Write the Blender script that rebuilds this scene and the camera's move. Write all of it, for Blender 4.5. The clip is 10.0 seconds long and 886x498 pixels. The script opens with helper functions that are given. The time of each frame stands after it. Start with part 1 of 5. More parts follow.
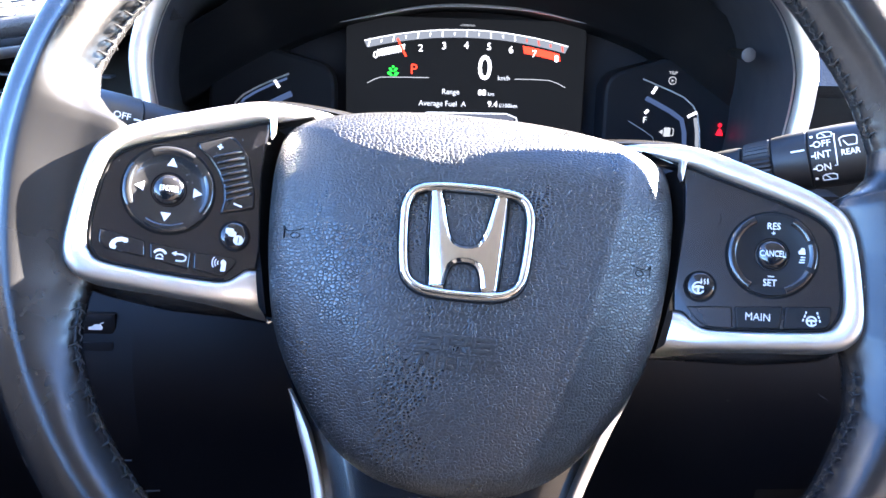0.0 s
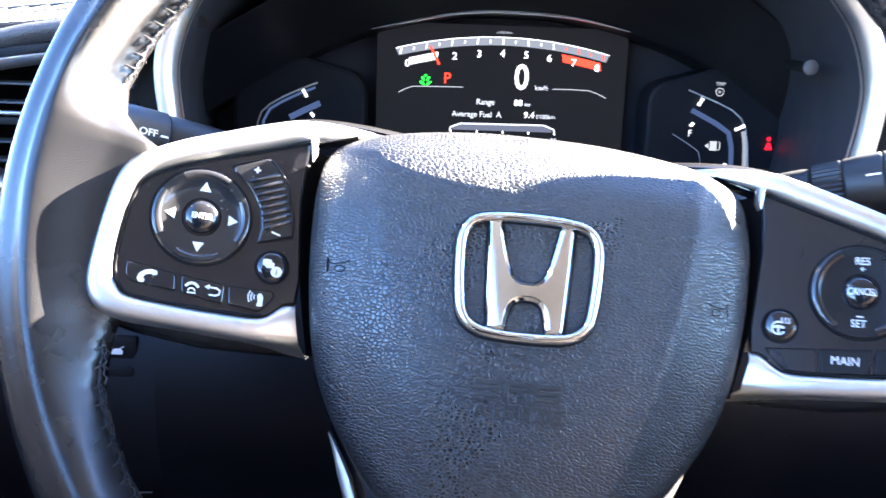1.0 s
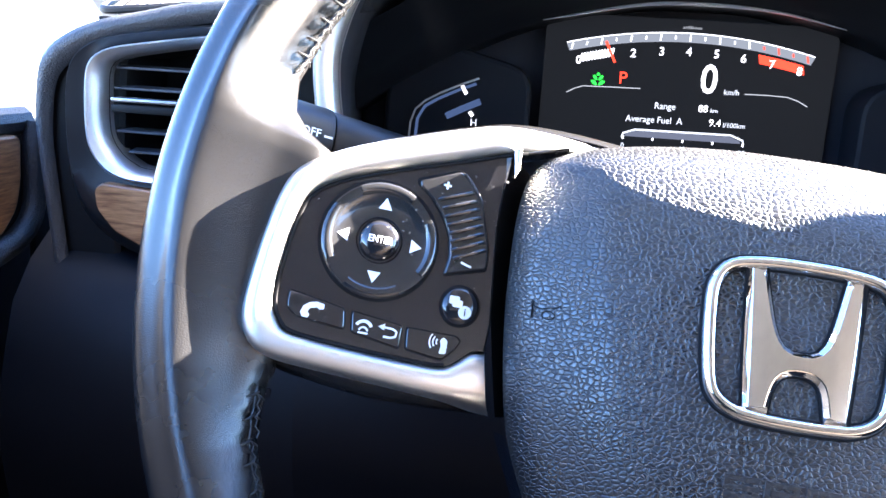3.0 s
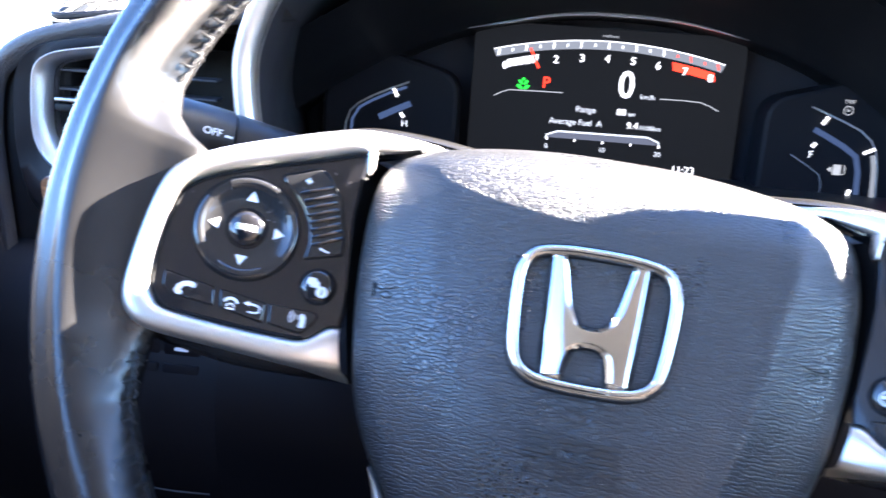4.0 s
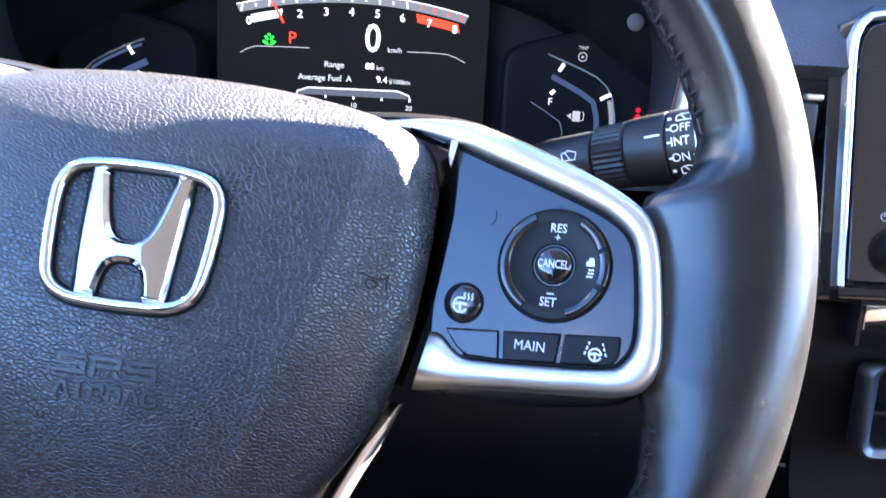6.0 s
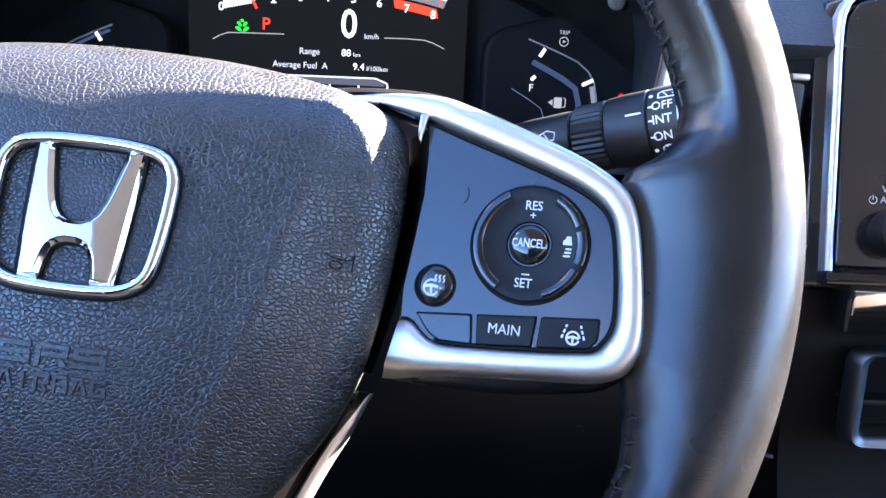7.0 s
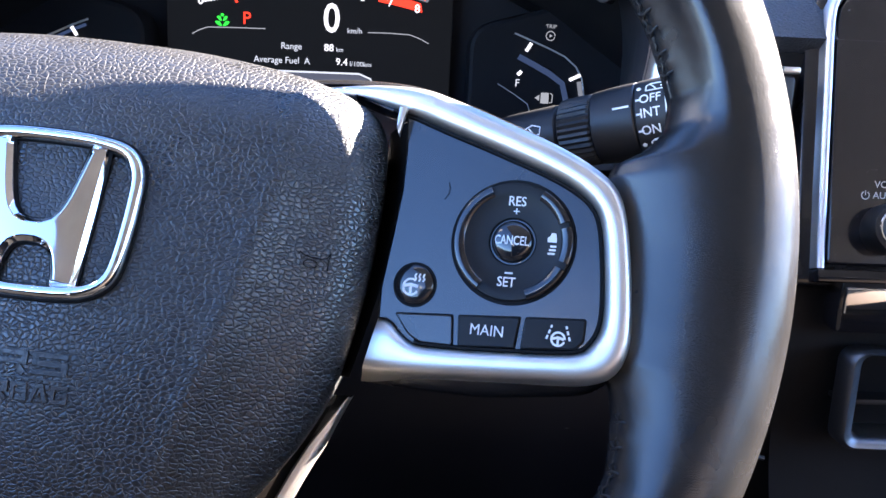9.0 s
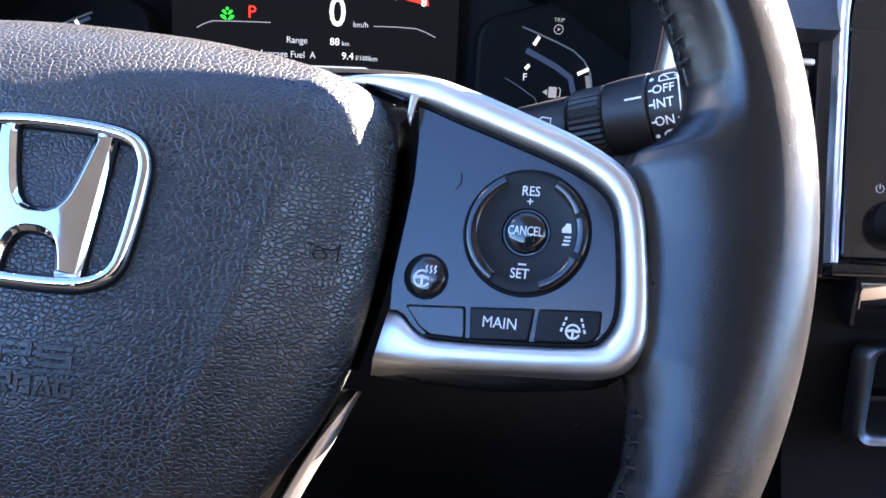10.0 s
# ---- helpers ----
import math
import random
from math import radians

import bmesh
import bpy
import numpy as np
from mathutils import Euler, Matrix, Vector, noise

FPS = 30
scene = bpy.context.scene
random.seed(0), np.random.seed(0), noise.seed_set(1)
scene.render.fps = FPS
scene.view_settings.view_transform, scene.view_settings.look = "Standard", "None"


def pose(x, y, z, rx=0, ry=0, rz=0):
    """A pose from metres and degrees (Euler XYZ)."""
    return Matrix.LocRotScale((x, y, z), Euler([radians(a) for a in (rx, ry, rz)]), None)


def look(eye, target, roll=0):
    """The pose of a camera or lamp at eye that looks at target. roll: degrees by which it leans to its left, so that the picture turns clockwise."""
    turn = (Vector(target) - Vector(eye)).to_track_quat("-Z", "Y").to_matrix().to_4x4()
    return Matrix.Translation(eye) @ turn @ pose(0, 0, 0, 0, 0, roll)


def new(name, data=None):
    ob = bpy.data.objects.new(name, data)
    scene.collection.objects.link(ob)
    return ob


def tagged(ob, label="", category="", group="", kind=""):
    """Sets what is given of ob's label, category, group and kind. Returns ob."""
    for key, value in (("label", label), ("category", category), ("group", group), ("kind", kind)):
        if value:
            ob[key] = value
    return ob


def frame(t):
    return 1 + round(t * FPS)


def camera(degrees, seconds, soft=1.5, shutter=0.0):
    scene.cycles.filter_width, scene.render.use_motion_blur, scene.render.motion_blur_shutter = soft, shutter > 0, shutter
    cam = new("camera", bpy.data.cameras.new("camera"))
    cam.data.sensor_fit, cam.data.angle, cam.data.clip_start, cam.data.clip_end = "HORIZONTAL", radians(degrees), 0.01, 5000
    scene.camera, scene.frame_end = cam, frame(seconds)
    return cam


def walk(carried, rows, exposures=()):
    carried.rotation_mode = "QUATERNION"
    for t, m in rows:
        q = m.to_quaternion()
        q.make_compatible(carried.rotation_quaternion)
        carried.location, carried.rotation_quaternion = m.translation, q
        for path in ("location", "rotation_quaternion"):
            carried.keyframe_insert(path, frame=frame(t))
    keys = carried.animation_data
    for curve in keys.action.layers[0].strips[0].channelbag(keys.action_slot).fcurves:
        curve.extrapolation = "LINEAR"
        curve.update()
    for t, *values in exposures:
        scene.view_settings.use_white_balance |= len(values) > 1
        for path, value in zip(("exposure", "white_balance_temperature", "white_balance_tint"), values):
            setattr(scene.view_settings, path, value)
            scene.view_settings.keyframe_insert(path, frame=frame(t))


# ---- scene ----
cam = camera(54.8, 10.0, shutter=0.5)
PATH = [
    (0, (-0.0173, 0.0072, 1.1489), (0.0913, 1.9620, 0.7403), 1.68),
    (0.5, (-0.0191, 0.0200, 1.1520), (0.0837, 1.9758, 0.7469), 1.78),
    (1, (-0.0327, 0.0378, 1.1543), (0.0543, 1.9937, 0.7458), 2.02),
    (1.5, (-0.0429, 0.0657, 1.1500), (0.0099, 2.0221, 0.7380), 2.46),
    (2, (-0.0606, 0.0875, 1.1548), (-0.0593, 2.0431, 0.7356), 2.99),
    (2.2, (-0.0680, 0.0998, 1.1535), (-0.1163, 2.0526, 0.7243), 3.25),
    (3.3, (-0.0620, 0.0955, 1.1523), (-0.2343, 2.0417, 0.7249), 3.74),
    (3.5, (-0.0535, 0.0910, 1.1537), (-0.2249, 2.0369, 0.7246), 3.94),
    (4, (-0.0157, 0.0678, 1.1604), (-0.1891, 2.0119, 0.7242), 4.21),
    (4.5, (0.0299, 0.0576, 1.1641), (-0.1250, 2.0023, 0.7234), 4.25),
    (5, (0.0599, 0.0527, 1.1619), (-0.0216, 2.0038, 0.7299), 3.81),
    (5.5, (0.0814, 0.0586, 1.1555), (0.0574, 2.0115, 0.7249), 3.32),
    (6, (0.0933, 0.0768, 1.1407), (0.1035, 2.0295, 0.7082), 3.01),
    (6.2, (0.0953, 0.0816, 1.1354), (0.1132, 2.0342, 0.7033), 2.86),
    (7.3, (0.0996, 0.0894, 1.1320), (0.1427, 2.0421, 0.7018), 2.78),
    (7.5, (0.1000, 0.0902, 1.1317), (0.1465, 2.0429, 0.7017), 2.76),
    (8, (0.1006, 0.0932, 1.1312), (0.1560, 2.0453, 0.6995), 2.77),
    (8.5, (0.1007, 0.0977, 1.1290), (0.1608, 2.0494, 0.6964), 2.67),
    (9, (0.1019, 0.0980, 1.1300), (0.1633, 2.0498, 0.6981), 2.69),
    (9.5, (0.1005, 0.0987, 1.1295), (0.1601, 2.0507, 0.6979), 2.69),
    (10, (0.0997, 0.1022, 1.1266), (0.1548, 2.0539, 0.6935), 2.67),
]
walk(cam, [(t, look(eye, target, roll)) for t, eye, target, roll in PATH], [(0, 5.72, 6180, 15), (4.5, 5.53, 6140, 16), (6, 5.42, 6080, 17), (7.5, 5.00, 6180, 18), (10, 4.78, 6260, 18)])

# ---- light ----
world = bpy.data.worlds.new("sky")
scene.world = world
world.use_nodes = True
SUN = Vector((0.8303, 0.3251, 0.4526)).normalized()      # towards the sun, through the windscreen from the passenger's side
wn = world.node_tree.nodes
sky = wn.new("ShaderNodeTexSky")
sky.sky_type, sky.sun_disc = "NISHITA", False
sky.dust_density, sky.ozone_density, sky.altitude = 0.2, 6.0, 1200
sky.sun_elevation = math.asin(SUN.z)
sky.sun_rotation = math.atan2(SUN.x, SUN.y)
world.node_tree.links.new(sky.outputs[0], wn["Background"].inputs[0])
wn["Background"].inputs[1].default_value = 0.05
sun = new("sun", bpy.data.lights.new("sun", "SUN"))
sun.data.energy, sun.data.angle, sun.data.color = 6.4, radians(0.53), (1.0, 0.90, 0.75)
sun.matrix_world = look(SUN * 10, (0, 0, 0))


# ---- materials ----
def material(name, color, rough=0.5, metal=0.0, spec=0.5, coat=0.0):
    m = bpy.data.materials.new(name)
    m.use_nodes = True
    b = m.node_tree.nodes["Principled BSDF"]
    b.inputs["Base Color"].default_value = (*color, 1)
    b.inputs["Roughness"].default_value = rough
    b.inputs["Metallic"].default_value = metal
    b.inputs["Specular IOR Level"].default_value = spec
    b.inputs["Coat Weight"].default_value = coat
    return m, m.node_tree, b


def coords(nt, scale=(1, 1, 1)):
    tc = nt.nodes.new("ShaderNodeTexCoord")
    mp = nt.nodes.new("ShaderNodeMapping")
    mp.inputs["Scale"].default_value = scale
    nt.links.new(tc.outputs["Object"], mp.inputs[0])
    return mp.outputs[0]


def noise_tex(nt, vec, scale, detail=4.0, rough=0.55):
    n = nt.nodes.new("ShaderNodeTexNoise")
    n.inputs["Scale"].default_value, n.inputs["Detail"].default_value, n.inputs["Roughness"].default_value = scale, detail, rough
    nt.links.new(vec, n.inputs["Vector"])
    return n.outputs["Fac"]


def ramp(nt, fac, lo, hi, a, b):
    r = nt.nodes.new("ShaderNodeMapRange")
    for k, v in zip((1, 2, 3, 4), (lo, hi, a, b)):
        r.inputs[k].default_value = v
    nt.links.new(fac, r.inputs[0])
    return r.outputs[0]


def maths(nt, op, a, b):
    n = nt.nodes.new("ShaderNodeMath")
    n.operation = op
    for k, v in enumerate((a, b)):
        if isinstance(v, (int, float)):
            n.inputs[k].default_value = v
        else:
            nt.links.new(v, n.inputs[k])
    return n.outputs[0]


def two_tone(nt, bsdf, fac, a, b):
    mx = nt.nodes.new("ShaderNodeMix")
    mx.data_type = "RGBA"
    mx.inputs[6].default_value, mx.inputs[7].default_value = (*a, 1), (*b, 1)
    nt.links.new(fac, mx.inputs[0])
    nt.links.new(mx.outputs[2], bsdf.inputs["Base Color"])


def bump(nt, bsdf, height, strength, distance):
    n = nt.nodes.new("ShaderNodeBump")
    n.inputs["Strength"].default_value, n.inputs["Distance"].default_value = strength, distance
    nt.links.new(height, n.inputs["Height"])
    nt.links.new(n.outputs[0], bsdf.inputs["Normal"])


def leather(name, color, rough, cell, depth, wrinkle=0.0, flat=False):
    """Pebbled hide: domed cells of the given size in metres between narrow creases. flat: laid out on the plane of x and y."""
    m, nt, b = material(name, color, rough, spec=0.9 if flat else 0.6)
    v = coords(nt)
    warp = nt.nodes.new("ShaderNodeTexNoise")
    warp.inputs["Scale"].default_value, warp.inputs["Detail"].default_value = 0.9 / cell, 3.0
    nt.links.new(v, warp.inputs["Vector"])
    add = nt.nodes.new("ShaderNodeVectorMath")
    add.operation = "MULTIPLY_ADD"
    add.inputs[1].default_value = (cell * 1.0,) * 3
    nt.links.new(warp.outputs["Color"], add.inputs[0])
    nt.links.new(v, add.inputs[2])
    vo = nt.nodes.new("ShaderNodeTexVoronoi")
    vo.feature = "DISTANCE_TO_EDGE"
    vo.voronoi_dimensions = "2D" if flat else "3D"
    vo.inputs["Scale"].default_value = 1 / cell
    vo.inputs["Randomness"].default_value = 1.0
    wide = nt.nodes.new("ShaderNodeMapping")
    wide.inputs["Scale"].default_value = (0.84, 1.18, 1) if flat else (1, 1, 1)
    nt.links.new(add.outputs[0], wide.inputs[0])
    nt.links.new(wide.outputs[0], vo.inputs["Vector"])
    crease = nt.nodes.new("ShaderNodeMapRange")
    crease.interpolation_type = "SMOOTHSTEP"
    crease.inputs[2].default_value = 0.24
    nt.links.new(vo.outputs["Distance"], crease.inputs[0])
    swell = ramp(nt, vo.outputs["Distance"], 0.0, 0.5, 0.0, 0.35)
    dome = maths(nt, "ADD", crease.outputs[0], swell)
    fine = noise_tex(nt, v, 3 / cell, 3)
    h = maths(nt, "MULTIPLY_ADD", fine, 0.12)
    nt.links.new(dome, h.node.inputs[2])
    if wrinkle:
        h2 = maths(nt, "MULTIPLY_ADD", noise_tex(nt, coords(nt, (1, 0.35, 1)), 0.35 / cell, 4), wrinkle)
        nt.links.new(h, h2.node.inputs[2])
        h = h2
    bump(nt, b, h, 1.0, depth)
    large = noise_tex(nt, v, 28, 4)
    worn = ramp(nt, large, 0.3, 0.7, rough - 0.05, rough + 0.07)
    dull = maths(nt, "MULTIPLY_ADD", ramp(nt, crease.outputs[0], 0, 1, 1, 0), 0.22 if flat else 0.0)   # the creases are dull
    nt.links.new(worn, dull.node.inputs[2])
    nt.links.new(dull, b.inputs["Roughness"])
    two_tone(nt, b, large, [c * 0.85 for c in color], [c * 1.2 for c in color])
    return m


def plastic(name, color, rough, grain=900, depth=0.00006, spec=0.5):
    m, nt, b = material(name, color, rough, spec=spec)
    v = coords(nt)
    bump(nt, b, noise_tex(nt, v, grain, 3), 0.6, depth)
    large = noise_tex(nt, v, 20, 5)
    nt.links.new(ramp(nt, large, 0.3, 0.7, rough - 0.07, rough + 0.09), b.inputs["Roughness"])
    two_tone(nt, b, large, [c * 0.85 for c in color], [c * 1.15 for c in color])
    return m


def gloss_black(name, color, rough, dust):
    """Lacquered plastic with fine dust and wipe marks."""
    m, nt, b = material(name, color, rough, coat=0.6)
    b.inputs["Coat Roughness"].default_value = 0.05
    v = coords(nt)
    speck = ramp(nt, noise_tex(nt, v, 700, 2), 0.70, 0.76, 0, 1)
    patch = ramp(nt, noise_tex(nt, v, 45, 4), 0.42, 0.72, 0, 1)
    film = maths(nt, "MULTIPLY", speck, patch)
    nt.links.new(ramp(nt, patch, 0, 1, rough, rough + 0.10), b.inputs["Roughness"])
    two_tone(nt, b, maths(nt, "MULTIPLY", film, dust), color, (0.45, 0.44, 0.42))
    return m


def metal(name, color, rough, brushed=0.0):
    m, nt, b = material(name, color, rough, metal=1.0)
    v = coords(nt)
    smear = noise_tex(nt, v, 60, 5)
    nt.links.new(ramp(nt, smear, 0.3, 0.7, max(rough - 0.03, 0.02), rough + 0.07), b.inputs["Roughness"])
    if brushed:
        bump(nt, b, noise_tex(nt, v, 2500, 2), brushed, 0.00002)
    return m


def glow(name, color, strength):
    m = bpy.data.materials.new(name)
    m.use_nodes = True
    b = m.node_tree.nodes["Principled BSDF"]
    b.inputs["Base Color"].default_value = (0.004, 0.004, 0.004, 1)
    b.inputs["Specular IOR Level"].default_value = 0.06
    b.inputs["Emission Color"].default_value = (*color, 1)
    b.inputs["Emission Strength"].default_value = strength
    return m


M_PAD = leather("pebbled_black_vinyl", (0.0125, 0.0125, 0.013), 0.29, 0.0014, 0.00014, 0.08, True)
M_RIM = leather("smooth_black_leather", (0.0115, 0.0112, 0.0116), 0.24, 0.0008, 0.000017, 0.2)
M_SILVER = metal("satin_silver", (0.80, 0.76, 0.71), 0.38, 0.3)
M_CHROME = metal("chrome", (0.80, 0.79, 0.78), 0.04)
M_PIANO = gloss_black("piano_black", (0.010, 0.010, 0.012), 0.10, 0.6)
M_PANEL = gloss_black("satin_black_panel", (0.006, 0.007, 0.010), 0.20, 0.1)
M_KEY = plastic("matt_black_key_plastic", (0.007, 0.007, 0.0078), 0.5, 1500, 0.00003, 0.28)
M_BUTTON = plastic("black_button_plastic", (0.006, 0.006, 0.007), 0.45, 1500, 0.00003)
M_DPAD = gloss_black("smoked_gloss_plastic", (0.016, 0.016, 0.017), 0.14, 0.8)
M_WHITE = plastic("white_legend_print", (0.78, 0.78, 0.77), 0.5)
M_GREY_PRINT = plastic("grey_legend_print", (0.42, 0.42, 0.42), 0.5)
M_DARK = plastic("dark_grained_plastic", (0.021, 0.0235, 0.031), 0.52, 700, 0.00010)
M_KNEE = plastic("coarse_black_plastic", (0.003, 0.0035, 0.0052), 0.55, 700, 0.0001, 0.2)
# near-black blue base carries the shade of the footwell
M_LOWER = plastic("shaded_lower_dash_plastic", (0.0022, 0.0027, 0.0046), 0.45, 700, 0.00004, 0.18)
M_DASH = leather("soft_dash_skin", (0.022, 0.0232, 0.027), 0.42, 0.0016, 0.00014)
M_POD = plastic("smooth_dark_plastic", (0.007, 0.0076, 0.0095), 0.45, 700, 0.00004, 0.35)
M_BLACK = plastic("matt_black_plastic", (0.003, 0.003, 0.0034), 0.65, spec=0.2)
M_THREAD = plastic("dark_grey_thread", (0.009, 0.009, 0.0098), 0.5, 3000, 0.0001)
M_SENSOR = plastic("grey_sensor_plastic", (0.05, 0.053, 0.062), 0.5)
M_TRIM = metal("satin_trim_paint", (0.74, 0.75, 0.77), 0.40, 0.3)
M_GUNMETAL = metal("gunmetal_trim", (0.20, 0.20, 0.21), 0.36, 0.3)
M_FACE = material("smoked_instrument_face", (0.013, 0.015, 0.022), 0.6, spec=0.2)[0]
# copy of the face, its colour darkened to match the shaded recess behind
M_GAUGE = material("shaded_gauge_face", (0.0065, 0.0078, 0.0115), 0.6, spec=0.15)[0]
# brown of the unseen added walls, chosen for warm bounced light
M_LINER = plastic("warm_bounce_lining", (0.045, 0.032, 0.024), 0.85, 300, 0.0004)
M_HEAD = plastic("grey_headlining", (0.45, 0.44, 0.42), 0.9, 400, 0.0003)

M_WOOD, _nt, _b = material("walnut_veneer", (0.2, 0.1, 0.05), 0.30, coat=0.4)
_v = coords(_nt, (6, 6, 60))
_g = noise_tex(_nt, _v, 9, 6, 0.6)
two_tone(_nt, _b, ramp(_nt, _g, 0.32, 0.68, 0, 1), (0.13, 0.05, 0.02), (0.46, 0.23, 0.10))

M_GROUND, _nt, _b = material("worn_asphalt", (0.4, 0.38, 0.35), 0.9)
_g = noise_tex(_nt, coords(_nt), 0.8, 8)
two_tone(_nt, _b, _g, (0.045, 0.045, 0.046), (0.085, 0.083, 0.08))
bump(_nt, _b, _g, 0.4, 0.02)

G_WHITE = glow("display_white", (0.95, 0.97, 1.0), 0.07056)
G_GREY = glow("display_grey", (0.80, 0.86, 0.95), 0.0441)
G_DIM = glow("display_dim_line", (0.8, 0.85, 0.9), 0.02058)
G_RED = glow("display_red", (1.0, 0.045, 0.02), 0.0882)
G_BELT = glow("warning_red", (1.0, 0.012, 0.03), 0.05)
G_GREEN = glow("display_green", (0.03, 0.9, 0.06), 0.0588)
G_BAND = glow("display_band", (0.42, 0.46, 0.52), 0.02117)
G_FILL = glow("display_fill", (0.5, 0.56, 0.75), 0.009)
G_BLUE = glow("display_blue", (0.22, 0.36, 0.75), 0.007644)
G_SCREEN = glow("display_black_level", (0.10, 0.11, 0.13), 0.00294)


# ---- builders: all lengths in millimetres ----
OWN_FRAME = []
def thing(name, m, label, category, group="", kind=""):
    ob = new(name)
    ob.empty_display_size = 0.02
    ob.matrix_world = m
    return tagged(ob, label, category, group, kind)


def mesh_of(bm, mat, sharp=0.6):
    for v in bm.verts:
        v.co *= 0.001
    bmesh.ops.recalc_face_normals(bm, faces=bm.faces)
    for f in bm.faces:
        f.smooth = True
    for e in bm.edges:
        flat = len(e.link_faces) == 2 and max(len(f.verts) for f in e.link_faces) > 6
        if len(e.link_faces) == 2 and e.calc_face_angle(0) > (0.12 if flat else sharp):
            e.smooth = False
    me = bpy.data.meshes.new("mesh")
    bm.to_mesh(me)
    bm.free()
    me.materials.append(mat)
    return me


def part(name, bm, mat, parent=None, label="", sharp=0.6):
    """One mesh. Under an Empty at its own base the mesh is given in world places; under the wheel, in the wheel's own frame."""
    ob = new(name, bm if isinstance(bm, bpy.types.Mesh) else mesh_of(bm, mat, sharp))
    ob.data.name = name
    if parent:
        ob.parent = parent
        if parent.type == "EMPTY" and parent.name not in OWN_FRAME:
            ob.matrix_parent_inverse = parent.matrix_basis.inverted()
    return tagged(ob, label)


def solo(name, bm, mat, label, category, kind="", sharp=0.6):
    return tagged(part(name, bm, mat, None, label, sharp), label, category, "", kind)


def spline(pts, n, closed=False):
    """n points along a smooth curve through pts, evenly spaced by length."""
    p = [Vector((*q, 0)[:3]) for q in pts]
    k = len(p)
    out = []
    for i in range(k if closed else k - 1):
        a, b, c, d = (p[(i + j) % k] if closed else p[min(max(i + j, 0), k - 1)] for j in (-1, 0, 1, 2))
        for s in range(12):
            t = s / 12
            out.append(0.5 * ((2 * b) + (c - a) * t + (2 * a - 5 * b + 4 * c - d) * t * t + (3 * b - a - 3 * c + d) * t ** 3))
    out.append(p[0] if closed else p[-1])
    ls = np.cumsum([0] + [(out[i + 1] - out[i]).length for i in range(len(out) - 1)])
    want = np.linspace(0, ls[-1], n, endpoint=not closed)
    arr = np.array([list(q) for q in out])
    return [Vector((np.interp(w, ls, arr[:, 0]), np.interp(w, ls, arr[:, 1]), np.interp(w, ls, arr[:, 2]))) for w in want]


def loft(rings, closed=True, caps=False, bm=None, loop=False):
    """Skin over rings of points; closed: each ring is a loop; loop: the last ring joins the first."""
    bm = bm or bmesh.new()
    vs = [[bm.verts.new(p) for p in r] for r in rings]
    n = len(vs[0])
    for i in range(len(vs) if loop else len(vs) - 1):
        a, b = vs[i], vs[(i + 1) % len(vs)]
        for j in range(n if closed else n - 1):
            q = (a[j], a[(j + 1) % n], b[(j + 1) % n], b[j])
            if len(set(q)) == 4:
                bm.faces.new(q)
    if caps:
        bm.faces.new(vs[0][::-1])
        bm.faces.new(vs[-1])
    return bm


def offset(poly, d):
    """A closed outline moved inwards by d (plain xy)."""
    n = len(poly)
    area = sum(poly[i].x * poly[(i + 1) % n].y - poly[(i + 1) % n].x * poly[i].y for i in range(n))
    s = 1 if area > 0 else -1
    out = []
    for i in range(n):
        t = poly[(i + 1) % n] - poly[i - 1]
        t.z = 0
        t = t.normalized() if t.length else Vector((1, 0, 0))
        out.append(poly[i] + Vector((-t.y, t.x, 0)) * d * s)
    return out


def plate(outline, top, thick, bev=0.5, bm=None, m=None, bottom=False):
    """A flat piece with rounded upper edges. top: height, or a function of x and y."""
    zf = top if callable(top) else (lambda x, y: top)
    o = [Vector((q[0], q[1], 0)) for q in outline]
    rings = []
    for d, dz in ((0, -thick), (0, -bev), (bev * 0.3, -bev * 0.3), (bev, 0)):
        r = offset(o, d)
        rings.append([Vector((q.x, q.y, zf(q.x, q.y) + dz)) for q in r])
    if m:
        rings = [[m @ q for q in r] for r in rings]
    bm = bm or bmesh.new()
    start = len(bm.verts)
    loft(rings, bm=bm)
    bm.verts.ensure_lookup_table()
    n = len(o)
    bm.faces.new([bm.verts[start + 3 * n + i] for i in range(n)])
    if bottom:
        bm.faces.new([bm.verts[start + i] for i in range(n)][::-1])
    return bm


def lathe(profile, m=None, n=40, bm=None, a0=0.0, a1=360.0):
    """Turned about z. profile: (radius, height)."""
    m = m or Matrix()
    full = a1 - a0 >= 359.9
    k = n if full else n + 1
    rings = [[m @ Vector((r * math.cos(radians(a0 + (a1 - a0) * i / n)), r * math.sin(radians(a0 + (a1 - a0) * i / n)), z)) for i in range(k)] for r, z in profile]
    bm = loft(rings, closed=full, bm=bm)
    if full:
        bmesh.ops.remove_doubles(bm, verts=bm.verts, dist=1e-4)
    return bm


def tube(pts, r, n=8, closed=False, bm=None, flat=1.0):
    """A round rod along pts; r: radius, or one for each point."""
    p = [Vector((*q, 0)[:3]) for q in pts]
    rings = []
    k = len(p)
    side = None
    for i in range(k):
        t = (p[(i + 1) % k] - p[i - 1]) if closed else (p[min(i + 1, k - 1)] - p[max(i - 1, 0)])
        t.normalize()
        if side is None:
            side = t.cross(Vector((0, 0, 1)) if abs(t.z) < 0.9 else Vector((1, 0, 0))).normalized()
        side = (side - t * side.dot(t)).normalized()
        up = side.cross(t)
        rr = r[i] if isinstance(r, (list, tuple)) else r
        rings.append([p[i] + side * rr * math.cos(2 * math.pi * j / n) + up * rr * flat * math.sin(2 * math.pi * j / n) for j in range(n)])
    return loft(rings, caps=not closed, bm=bm, loop=closed)


